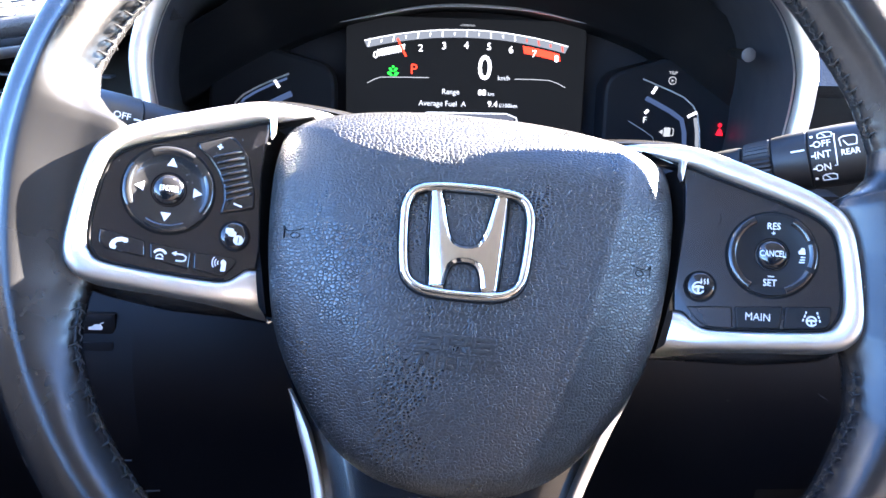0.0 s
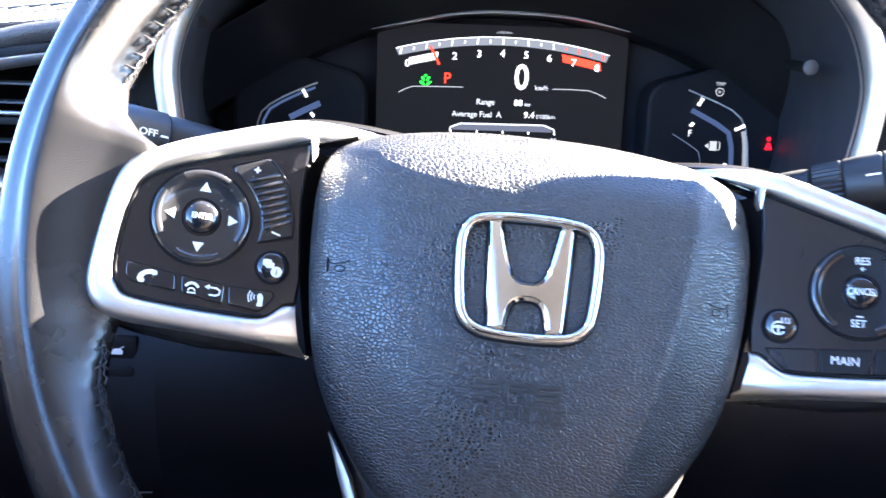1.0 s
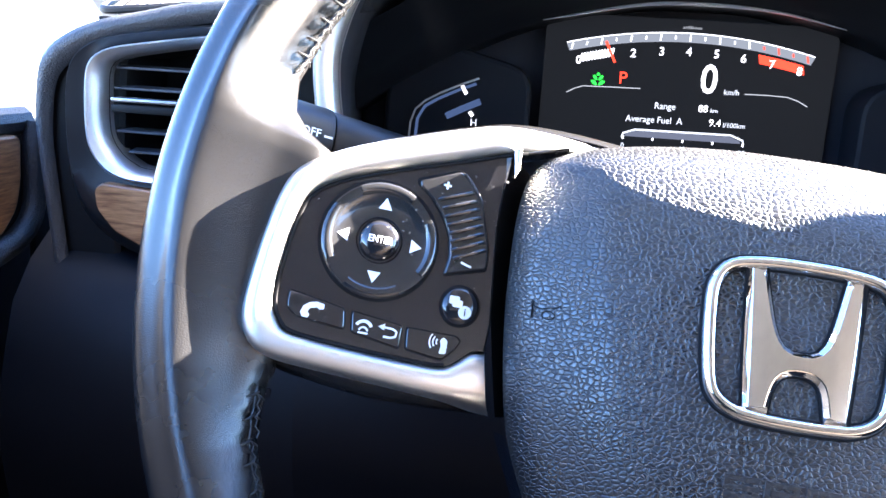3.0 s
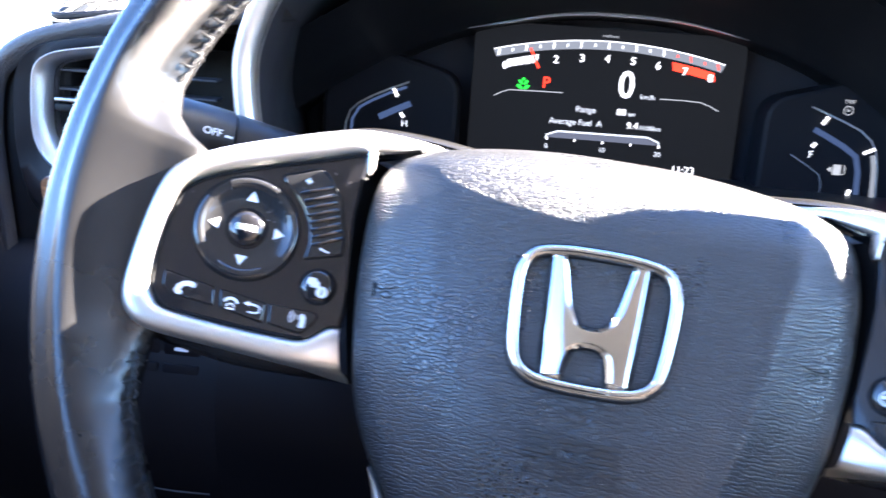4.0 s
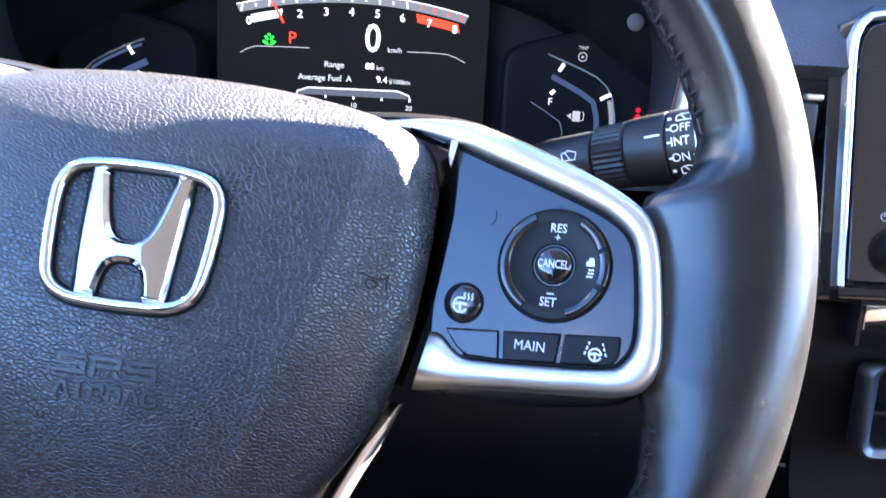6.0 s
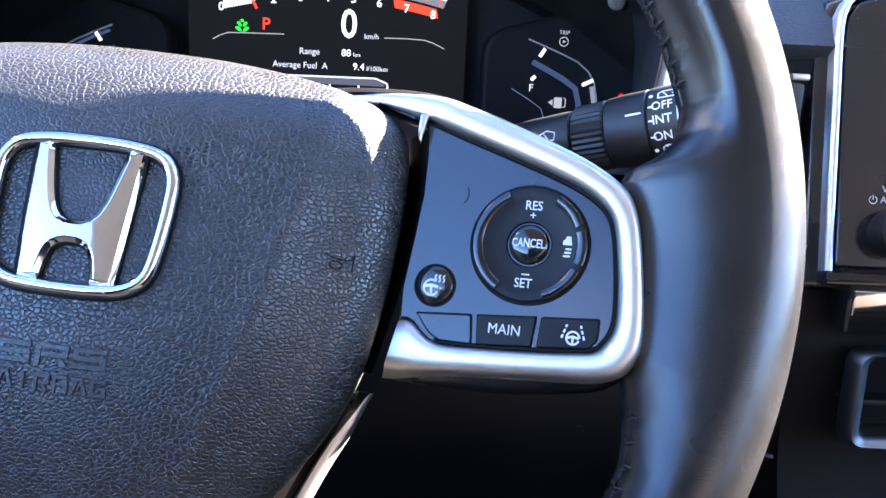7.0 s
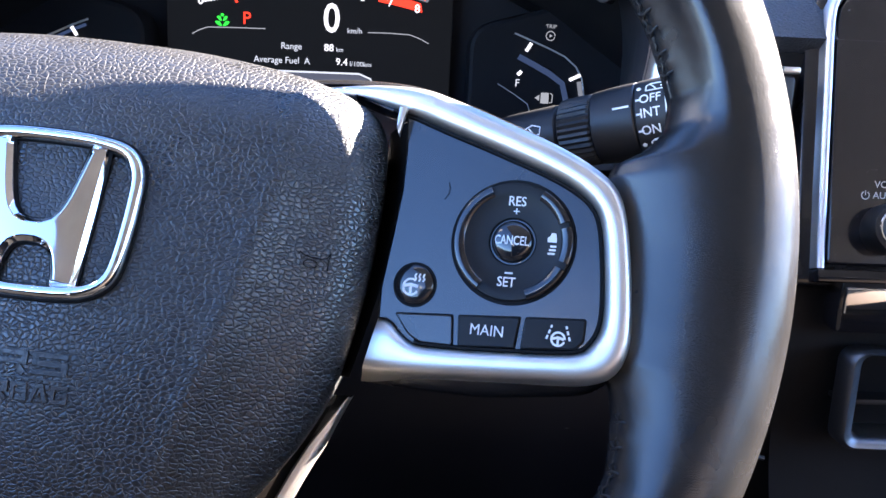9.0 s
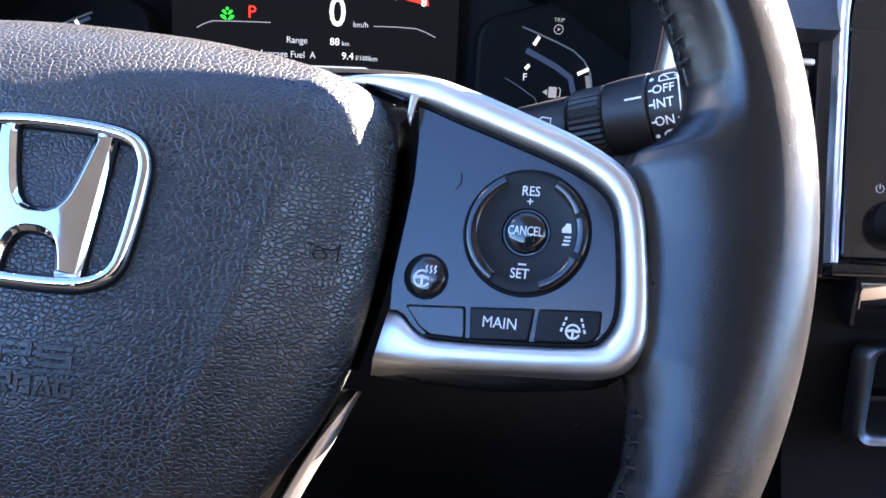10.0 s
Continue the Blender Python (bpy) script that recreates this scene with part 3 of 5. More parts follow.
def on_panel(x, y, lift=0.0, rz=0.0):
    return Matrix.Translation((x, y, dish(x) - 1.0 + lift)) @ pose(0, 0, 0, 0, -16.7 if x > 0 else 16.7, rz)


def legend(body, size, m, parent, mat=None, **k):
    return part("legend", text(body, size, m, **k), mat or M_WHITE, parent, "printed white legend")


def dpad(x, y, label, mat, right):
    m = on_panel(x, y)
    part("button_groove", lathe([(17.3, 0.05), (17.2, 0.25), (16.4, 0.25), (16.2, -0.4)], m), M_BLACK, wheel)
    ring = part("ring_button", lathe([(16.4, -0.5), (16.3, 0.9), (15.9, 1.3), (13.6, 1.5), (12.9, 1.2), (9, 0.75), (6.6, 0.6), (6.2, 0.1), (6.1, -1)], m, 64), M_KEY if right else mat, wheel, label, sharp=0.5)
    for a in ((60, 120), (150, 210), (240, 300), (-30, 30)) if not right else ((116, 238), (24, 62), (-18, 18), (-70, -25)):
        rs = []
        for r, z in ((16.2, 0.8), (16.3, 1.7), (15.7, 2.2), (14.0, 2.1), (13.2, 1.3)):
            rs.append([m @ Vector((r * math.cos(radians(a[0] + (a[1] - a[0]) * i / 16)), r * math.sin(radians(a[0] + (a[1] - a[0]) * i / 16)), z)) for i in range(17)])
        part("ring_lip", loft(rs, closed=False), mat, ring, sharp=0.9)
    centre = part("centre_button", lathe([(5.8, -1), (5.7, 0.9), (5.2, 1.7), (4.2, 2.3), (2.4, 2.75), (0.0, 2.9)], m, 40), M_PIANO, wheel, "domed glossy black centre button", sharp=1.2)
    return m, ring, centre


m, ring, centre = dpad(-116, 1.2, "glossy round four-way button", M_DPAD, False)
for k in range(4):
    part("arrow_legend", plate([(-1.9, -1.4), (1.9, -1.4), (0, 1.9)], 1.15, 0.2, 0.05, None, m @ pose(0, 0, 0, 0, 0, 90 * k) @ Matrix.Translation((0, 10.3, 0))), M_WHITE, ring, "white arrow print")
def domed(x, y):
    """Height of the domed centre buttons."""
    return lerp_table(math.hypot(x, y), [(0, 2.9), (2.4, 2.75), (4.2, 2.3), (5.2, 1.7), (5.7, 0.9)]) - 0.1


legend("ENTER", 2.0, m, centre, thick=0.2, wide=0.84, bold=0.02, wrap=domed)
m, ring, centre = dpad(116, -0.4, "round four-way cruise control button", M_PANEL, True)
legend("RES", 2.7, m @ Matrix.Translation((0.3, 11.0, 1.05)), ring, wide=0.86, bold=0.009)
legend("+", 2.4, m @ Matrix.Translation((0.3, 8.2, 0.9)), ring, bold=0.006)
legend("SET", 2.7, m @ Matrix.Translation((-0.5, -11.2, 1.05)), ring, wide=0.86, bold=0.009)
_b = stroke([(-1.2, -8.6), (0, -8.6), (1.0, -8.6)], 0.45, 1.05, 0.2, None, m)
part("minus_legend", _b, M_WHITE, ring)
legend("CANCEL", 2.5, m, centre, thick=0.2, wide=0.70, bold=0.010, wrap=domed)
# car above road bars
_b = bmesh.new()
plate(soft_poly([(-1.7, 0.4), (1.7, 0.4), (1.7, 1.7), (1.1, 1.9), (0.8, 2.9), (-0.8, 2.9), (-1.1, 1.9), (-1.7, 1.7)], 0.3), 1.1, 0.2, 0.05, _b, m @ Matrix.Translation((11.2, 0.2, 0)))
for i, w in enumerate((1.4, 1.8, 2.3)):
    stroke([(-w / 2 * 1.2, -0.5 - i * 1.0), (0, -0.5 - i * 1.0), (w / 2 * 1.2, -0.5 - i * 1.0)], 0.55, 1.1, 0.2, _b, m @ Matrix.Translation((11.2, 0, 0)))
part("distance_symbol", _b, M_WHITE, ring, "printed car and road bars")

# volume rocker with ribs
m = on_panel(-96, 9)
sh = [(-12.6, 11.6), (-12.0, 9.7), (-7.8, 6.7), (-4.1, 2.2), (-1.4, -2.5), (-0.4, -8.3), (-1.2, -13.8), (11, -10.1), (10.5, -3.6), (8.8, 2.1), (6.9, 8.6), (2.4, 14.1), (-0.9, 16.6)]
rock = part("volume_rocker", plate(soft_poly(sh, 1.0), 1.0, 2.0, 0.6, None, m), M_DPAD, wheel, "glossy ribbed volume rocker")
part("button_groove", plate([(x * 1.05 - 0.1, y * 1.04 - 0.05) for x, y in soft_poly(sh, 1.2)], 0.12, 0.5, 0.05, None, m), M_BLACK, wheel)
for i in range(8):
    t = i / 7
    xl, xr, yl, yr = -6.2 + 6.9 * t ** 0.75, 3.6 + 6.1 * t ** 0.8, 7.2 - 15.9 * t, 11.2 - 15.8 * t
    rib = [m @ Vector((xl + (xr - xl) * u, yl + (yr - yl) * u, 0.9 + 0.75 * (1 - (2 * u - 1) ** 4))) for u in (0, 0.12, 0.35, 0.65, 0.88, 1)]
    part("rib", tube(rib, 0.62, 8), M_DPAD, rock)
legend("+", 3.0, m @ Matrix.Translation((-4.4, 11.4, 1.0)), rock, bold=0.03)
part("rocker_edge", tube([m @ Vector((x, y, 0.95)) for x, y in ((0.2, 16.0), (2.6, 13.6), (4.8, 11.0), (6.6, 8.4))], 0.45, 6), M_DPAD, rock)
_b = stroke([(3.2, -9.4), (4.8, -9.9), (6.4, -10.3)], 0.6, 1.15, 0.2, None, m)
part("minus_legend", _b, M_WHITE, rock)


def key(name, pts, label, mat, r=1.0, h=0.6):
    cx, cy = sum(p[0] for p in pts) / len(pts), sum(p[1] for p in pts) / len(pts)
    m = on_panel(cx, cy)
    inv = [(x - cx, y - cy) for x, y in pts]
    part("button_groove", plate([(x * 1.035, y * 1.09) for x, y in soft_poly(inv, r)], 0.10, 0.5, 0.03, None, m), M_BLACK, wheel)
    return m, part(name, plate(soft_poly(inv, r), h, 1.5, 0.35, None, m), mat, wheel, label)


def round_key(x, y, r, label):
    m = on_panel(x, y)
    part("button_groove", lathe([(r + 0.7, 0.05), (r + 0.6, 0.2), (r - 0.2, 0.2), (r - 0.2, -0.5)], m), M_BLACK, wheel)
    return m, part("round_button", lathe([(r, -0.5), (r - 0.05, 0.6), (r - 0.5, 1.1), (r * 0.6, 1.5), (0, 1.7)], m, 32), M_PIANO, wheel, label, sharp=1.2)


m, b = key("button", [(-137.2, -16.8), (-121.4, -19.3), (-120.6, -25.0), (-134.6, -23.6), (-137, -21.4)], "glossy black answer-call button", M_PIANO)
hand = [(-3.0, -1.4), (-2.6, 0.4), (-1.2, 1.8), (0.8, 2.5), (2.9, 2.3), (3.1, 1.0), (1.9, 0.6), (1.2, 1.0), (-0.6, 0.3), (-1.1, -0.9), (-0.3, -1.4), (-0.6, -2.4), (-2.2, -2.5)]
part("phone_legend", plate(hand, 0.75, 0.2, 0.05, None, m @ pose(0, 0, 0, 0, 0, -6)), M_WHITE, b, "printed telephone symbol")
m, b = key("button", [(-120.0, -19.6), (-105.4, -21.2), (-105.4, -27.6), (-119.2, -25.3)], "glossy black end-call button", M_PIANO)
_b = bmesh.new()
stroke(arc(-3.6, -0.6, 2.3, 155, 25, 10), 0.9, 0.75, 0.2, _b, m)
stroke(arc(-3.6, -1.2, 1.2, 170, 10, 8), 0.5, 0.75, 0.2, _b, m)
stroke([(-5.0, -1.6), (-3.6, -1.6), (-2.2, -1.6)], 0.5, 0.75, 0.2, _b, m)
stroke([(1.5, 1.0), (4.6, 0.9), (5.8, 0.2), (5.6, -1.1), (4.4, -1.6), (2.2, -1.6)], 0.6, 0.75, 0.2, _b, m)
plate([(0.4, 1.0), (2.2, 2.0), (2.2, 0.1)], 0.75, 0.2, 0.05, _b, m)
part("end_call_legend", _b, M_WHITE, b, "printed end-call and return symbols")
m, b = key("button", [(-104.8, -21.3), (-90.2, -21.4), (-88.8, -22.6), (-90.0, -25.0), (-93.6, -28.7), (-104.2, -27.4)], "glossy black voice button", M_PIANO)
_b = bmesh.new()
plate(soft_poly([(2.6, 1.2), (1.4, 2.2), (0.4, 1.2), (0.9, -0.4), (0.6, -2.6), (2.6, -2.4)], 0.5), 0.75, 0.2, 0.05, _b, m)
for r in (1.2, 2.2, 3.2):
    stroke(arc(0.6, 0.6, r, 142, 218, 6), 0.4, 0.75, 0.2, _b, m)
part("voice_legend", _b, M_WHITE, b, "printed speaking-head symbol")
m, b = round_key(-91, -12.8, 5.4, "small round glossy display-info button")
_b = bmesh.new()
plate(rounded(-3.6, 0.3, -0.6, 2.6, 0.5), 1.72, 0.25, 0.05, _b, m)
plate(rounded(-2.6, -0.5, 0.4, 1.6, 0.5), 1.8, 0.25, 0.05, _b, m)
plate(arc(1.4, -1.6, 1.9, 0, 345, 20), 1.72, 0.25, 0.05, _b, m)
part("info_legend", _b, M_WHITE, b, "printed display and info symbols")
part("info_letter", text("i", 2.2, m @ Matrix.Translation((1.4, -1.6, 1.73)), 0.08, bold=0.02), M_BLACK, b)

m, b = round_key(91, -14.4, 5.6, "small round glossy heated-wheel button")
_b = bmesh.new()
stroke(arc(-0.6, -0.8, 2.2, 60, 330, 22), 0.6, 1.72, 0.3, _b, m)
stroke([(-2.6, -0.6), (-0.6, -0.2), (1.4, -0.6)], 0.9, 1.75, 0.3, _b, m)
stroke([(-0.6, -0.6), (-0.6, -1.6), (-0.6, -2.6)], 0.7, 1.75, 0.3, _b, m)
for i in range(3):
    x = 0.2 + i * 1.2
    stroke([(x, 0.8), (x + 0.5, 1.5), (x, 2.2), (x + 0.4, 3.0)], 0.42, 1.72, 0.3, _b, m)
part("heat_legend", _b, M_WHITE, b, "printed heated-wheel symbol")
key("button", [(86.2, -22.8), (102.6, -21.8), (103.4, -30.0), (94.0, -29.9), (90.6, -28.0)], "satin black blank button", M_PANEL)
m, b = key("button", [(103.6, -21.7), (120.4, -20.6), (119.6, -28.8), (104.4, -29.9)], "black MAIN cruise button", M_KEY, 0.7, 0.9)
legend("MAIN", 3.0, m @ Matrix.Translation((-0.2, 0.2, 0.9)), b, wide=0.92)
m, b = key("button", [(121.2, -20.5), (136.9, -19.6), (136.8, -25.2), (134.6, -27.6), (120.6, -28.7)], "black lane-keeping button", M_KEY, 0.9, 0.9)
_b = bmesh.new()
stroke(arc(0.2, -0.9, 1.75, 0, 340, 22), 0.55, 1.05, 0.2, _b, m)
stroke([(-1.4, -0.9), (0.2, -0.5), (1.8, -0.9)], 0.7, 1.07, 0.2, _b, m)
stroke([(0.2, -0.6), (0.2, -1.5), (0.2, -2.4)], 0.6, 1.07, 0.2, _b, m)
for s in (-1, 1):
    for a, c in (((1.9, 2.7), (2.1, 1.9)), ((2.3, 1.4), (2.6, 0.4)), ((2.8, -0.1), (3.1, -1.1))):
        stroke([(0.2 + s * a[0], a[1]), (0.2 + s * (a[0] + c[0]) / 2, (a[1] + c[1]) / 2), (0.2 + s * c[0], c[1])], 0.55, 1.05, 0.2, _b, m)
part("lane_legend", _b, M_WHITE, b, "printed lane and wheel symbol")

# hair caught on the panel
part("hair", tube([on_panel(96.2, 10.2, 0.3).translation, on_panel(97.2, 11.6, 0.5).translation, on_panel(97.4, 13.4, 0.5).translation, on_panel(97.0, 15.0, 0.3).translation], 0.09, 4), M_BLACK, wheel, "fine dark hair")

# -- lower spoke: a dark web between two silver rails --
low = spline([(-77.5, -48), (-71.5, -61), (-66, -72.5), (-59.9, -87.5), (-55, -101), (-51.5, -115), (-46.5, -140), (-44, -158)], 36)
web = part("lower_spoke", loft([[Vector((s * (abs(p.x) - d), p.y, z)) for p in low] for s, d, z in ((-1, 1.5, -42), (-1, 5.6, -33), (-1, 9, -31.4), (-1, 24, -30.6), (1, 24, -30.6), (1, 9, -31.4), (1, 5.6, -33), (1, 1.5, -42))], closed=False), M_PANEL, wheel, "dark glossy lower spoke")
for s in (-1, 1):
    run = [p for p in low if s > 0 or p.y < -66]
    rail = [[Vector((s * (abs(p.x) - 1.5 - (d - 1.5) * min(1, (i + 1) / 6)), p.y, z)) for i, p in enumerate(run)]
            for d, z in ((0.9, -40), (0.0, -31), (0.5, -28.4), (1.6, -27.2), (3.0, -26.8), (4.4, -26.6), (5.1, -27.4), (5.3, -34))]
    part("spoke_rail", loft(rail, closed=False), M_SILVER, web, "satin silver rail")
part("hub", lathe([(50, -16), (54, -22), (54, -34), (58, -44), (40, -50), (0, -50)], Matrix.Translation((0, -18, 0)), 40), M_BLACK, wheel, "black hub behind the airbag cover")

# ---- instrument cluster, in world places (millimetres): x right, y ahead, z up ----
def base(x, y, z):
    return Matrix.Translation((x / 1000, y / 1000, z / 1000))


def facing(x, z, y=640.0, rz=0.0):
    """A frame on an upright face that looks back at the driver: its x right, its y up."""
    return Matrix.Translation((x, y, z)) @ pose(0, 0, 0, 90, 0, 0) @ pose(0, 0, 0, 0, 0, rz)


cluster = thing("instrument_cluster", base(30, 560, 1080), "dark hooded instrument cluster with digital rev counter display", "instrument cluster")
CX = 26.0
ARCH = [(169.4, 1100), (173.5, 1121), (176, 1140), (175.5, 1156), (168.5, 1177), (157.5, 1193), (136, 1213), (96, 1229), (45, 1236), (0, 1238)]
arch = spline([(CX + x, 0, z) for x, z in ARCH] + [(CX - x, 0, z) for x, z in ARCH[-2::-1]], 120)
_m = Vector((CX, 0, 1120))


def arch_ring(y, k, lift=0.0):
    return [Vector((_m.x + (p.x - _m.x) * k, y, _m.z + (p.z - _m.z) * k + lift)) for p in arch]


part("bezel", loft([arch_ring(478, 0.985), arch_ring(470, 0.99), arch_ring(466, 1.008), arch_ring(466, 1.032), arch_ring(470, 1.045), arch_ring(490, 1.055)], closed=False), M_SILVER, cluster, "satin silver arch bezel", sharp=1.0)
part("shroud", loft([arch_ring(474, 0.985), arch_ring(520, 1.02, -2), arch_ring(600, 1.09, -22), arch_ring(660, 1.12, -30)], closed=False), M_DARK, cluster, "dark grained hood lining")
_b = loft([[Vector((p.x, 655, p.z)) for p in arch_ring(655, 1.13)], [Vector((p.x, 655, 1040)) for p in arch_ring(655, 1.13)]], closed=False)
part("back_plate", _b, M_FACE, cluster)
# brow over the display; its edge highlight is built as a tapered silver rod
brow = spline([(CX - 200, 0, 1116), (CX - 165, 0, 1138), (CX - 120, 0, 1163), (CX - 80, 0, 1179), (CX - 30, 0, 1190), (CX + 8, 0, 1192), (CX + 48, 0, 1190), (CX + 98, 0, 1179), (CX + 140, 0, 1163), (CX + 178, 0, 1138), (CX + 211, 0, 1116)], 90)
part("brow", loft([[Vector((p.x, y, p.z + dz)) for p in brow] for y, dz in ((652, -1), (622, 0.6), (618, 2.0), (616, 5), (600, 16), (560, 40))], closed=False), M_POD, cluster, "dark brow above the display", sharp=1.2)
edge = spline([(CX - 85, 616, 1179.4), (CX - 30, 616, 1191), (CX + 8, 616, 1193.2), (CX + 48, 616, 1191), (CX + 86, 616, 1183.6)], 60)
part("brow_highlight", tube(edge, [0.2 + 0.9 * math.sin(math.pi * i / 59) ** 0.7 for i in range(60)], 8), M_TRIM, cluster, "brow edge highlight built as a thin silver rod")
# side pods that carry the small gauges
for s, x0, x1 in ((-1, -150, -62), (1, 128, 232)):
    o = soft_poly([(x0, 1060), (x1, 1060), (x1, 1150), (x0 + (x1 - x0) * (0.75 if s > 0 else 0.25), 1172), (x0 if s < 0 else x0, 1150)] if s > 0 else [(x0, 1060), (x1, 1060), (x1, 1150), (x0 + 30, 1165), (x0, 1140)], 14)
    part("gauge_pod", plate([(x, z) for x, z in o], 0, 26, 3, None, Matrix.Translation((0, 618, 0)) @ pose(0, 0, 0, 90, 0, 0)), M_GAUGE, cluster, "smoked gauge face darkened to match the shaded recess")
display = part("display", plate(rounded(CX - 82, 1062, CX + 92, 1186, 10), 0, 6, 0.5, None, Matrix.Translation((0, 641.2, 0)) @ pose(0, 0, 0, 90, 0, 0)), G_SCREEN, cluster, "lit colour display")


def lit(name, bm, mat, parent=None, label=""):
    return part(name, bm, mat, parent or display, label)


def arc_z(x, top):
    """The rev counter's arc: a shallow circle."""
    return top - 9.6 * ((x - 30.7) / 74.0) ** 2


xs = [-43 + i * 147.6 / 40 for i in range(41)]
band = [(x, arc_z(x, 1177.6)) for x in xs] + [(x, arc_z(x, 1172.6)) for x in [102.6 - i * 143.5 / 40 for i in range(41)]]
D = Matrix.Translation((0, 640, 0)) @ pose(0, 0, 0, 90, 0, 0)
lit("rev_band", plate(band, 0.0, 0.4, 0.05, None, D), G_BAND, label="pale rev counter band")
lit("rev_band_edge", stroke([(x, arc_z(x, 1178.0)) for x in xs], 0.6, 0.15, 0.3, None, D), G_WHITE)
for i in range(17):
    x = -39.5 + i * 8.75
    z = arc_z(x, 1175.2)
    big = i % 2 == 0
    tilt = -(x - 30.7) / 74 * 0.26
    h = 1.9 if big else 1.0
    lit("tick", stroke([(x - tilt * h, z - h), (x, z), (x + tilt * h, z + h)], 0.9, 0.35, 0.3, None, D), G_RED if i >= 13 else G_WHITE)
for n, x, z in ((0, -34.9, 1158.4), (2, -2.5, 1164.2), (3, 14.3, 1166.2), (4, 30.4, 1166.9), (5, 46.9, 1166.6), (6, 62.9, 1164.9), (7, 79.9, 1162.4), (8, 96.4, 1159.4)):
    lit("numeral", text(str(n), 5.0, facing(x, z, 639.3), 0.2, bold=0.012), G_WHITE, label="rev counter numeral")
red = [(x, arc_z(x, 1171.0)) for x in (71.5, 78, 85, 92, 98.5)] + [(x, arc_z(x, 1165.8)) for x in (99.5, 92, 85, 78, 72.6)]
lit("red_zone", plate(red, 0.25, 0.3, 0.05, None, D), G_RED, label="red rev limit zone")
_b = bmesh.new()
for i in range(12):
    x = -34 + i * 1.7
    stroke([(x, 1157.4 + i * 0.38), (x + 0.6, 1160.0 + i * 0.38), (x + 1.0, 1162.6 + i * 0.38)], 1.15, 0.2, 0.3, _b, D)
lit("rev_fill", _b, G_WHITE, label="striped white idle bar")
lit("needle", stroke([(-19.4, 1170.5), (-16.2, 1164.4), (-13.0, 1158.2)], 1.5, 0.6, 0.3, None, D), G_RED, label="red needle")
lit("rev_unit", text("x1000r/min", 1.7, facing(31, 1181.2, 639.6), 0.15), G_DIM)
_b = bmesh.new()
plate(arc(-22.1, 1150.6, 1.0, 0, 350, 14), 0.2, 0.3, 0.02, _b, D)
for s in (-1, 1):
    for k, (w, z) in enumerate(((3.3, 1148.6), (4.4, 1145.6))):
        plate(spline([(-22.1 + s * 0.3, z - 1.5), (-22.1 + s * w * 0.6, z - 1.1), (-22.1 + s * w, z + 0.9), (-22.1 + s * w * 0.45, z + 1.2)], 16, True), 0.2, 0.3, 0.02, _b, D)
lit("eco_symbol", _b, G_GREEN, label="green leaf symbol")
lit("gear_letter", text("P", 7.4, facing(-7.2, 1149, 639.6), 0.2, bold=0.006), G_RED, label="red gear letter P")
lit("speed_numeral", text("0", 17.6, facing(44.4, 1150.8, 639.6), 0.2, wide=0.86, bold=0.012), G_WHITE, label="large white speed figure")
lit("speed_unit", text("km/h", 3.3, facing(58.6, 1144.6, 639.6), 0.2), G_GREY)
lit("divider", stroke([(-40.6, 1138.6), (-36, 1141.2), (-31, 1143.0), (-14, 1143.4), (4, 1143.6)], 0.6, 0.2, 0.3, None, D), G_DIM)
lit("divider", stroke([(66.5, 1144.2), (80, 1144.4), (92, 1144.0), (98, 1142.2), (104.2, 1139.2)], 0.6, 0.2, 0.3, None, D), G_DIM)
lit("readout", text("Range", 4.0, facing(20, 1133.8, 639.6), 0.2, wide=0.96), G_GREY, label="white readout words")
lit("readout", text("88", 4.4, facing(43.0, 1133.8, 639.6), 0.2), G_WHITE)
lit("readout", text("km", 2.7, facing(49.6, 1133.0, 639.6), 0.2), G_GREY)
lit("readout", text("Average Fuel  A", 4.0, facing(14.2, 1125.2, 639.6), 0.2, wide=0.96), G_GREY, label="white readout words")
lit("readout", text("9.4", 4.4, facing(51.0, 1125.6, 639.6), 0.2), G_WHITE)
lit("readout", text("l/100km", 3.0, facing(62.6, 1124.8, 639.6), 0.2), G_GREY)
# consumption bar
lit("bar_fill", plate([(-2.6, 1114.2), (67.8, 1114.2), (67.2, 1115.8), (61.2, 1118.2), (3.8, 1118.0), (-2.2, 1115.6)], 0.05, 0.3, 0.02, None, D), G_FILL, label="dim consumption bar")
lit("bar_frame", stroke([(-4.2, 1113.4), (-3.6, 1116.0), (3.4, 1118.6), (61.6, 1119.0), (69.0, 1116.2), (69.6, 1113.6)], 1.1, 0.2, 0.3, None, D), G_GREY, label="pale outline of a consumption bar")
for i in range(5):
    lit("bar_tick", stroke([(-3.4 + i * 18.2, 1112.4), (-3.4 + i * 18.2, 1113.2), (-3.4 + i * 18.2, 1114.2)], 1.0, 0.2, 0.3, None, D), G_WHITE)
for b, x in (("0", -3.4), ("10", 33), ("20", 69)):
    lit("bar_numeral", text(b, 3.2, facing(x, 1108.4, 639.6), 0.2), G_GREY)
lit("clock", text("11:23", 5.0, facing(86.5, 1099.4, 639.6), 0.2), G_WHITE, label="clock reading 11:23")
_b = bmesh.new()
for i in range(6):
    stroke([(38 + i * 3.3, 1099.4), (39 + i * 3.3, 1099.4), (40.4 + i * 3.3, 1099.4)], 3.6, 0.2, 0.3, _b, D)
lit("odometer_bars", _b, G_DIM)

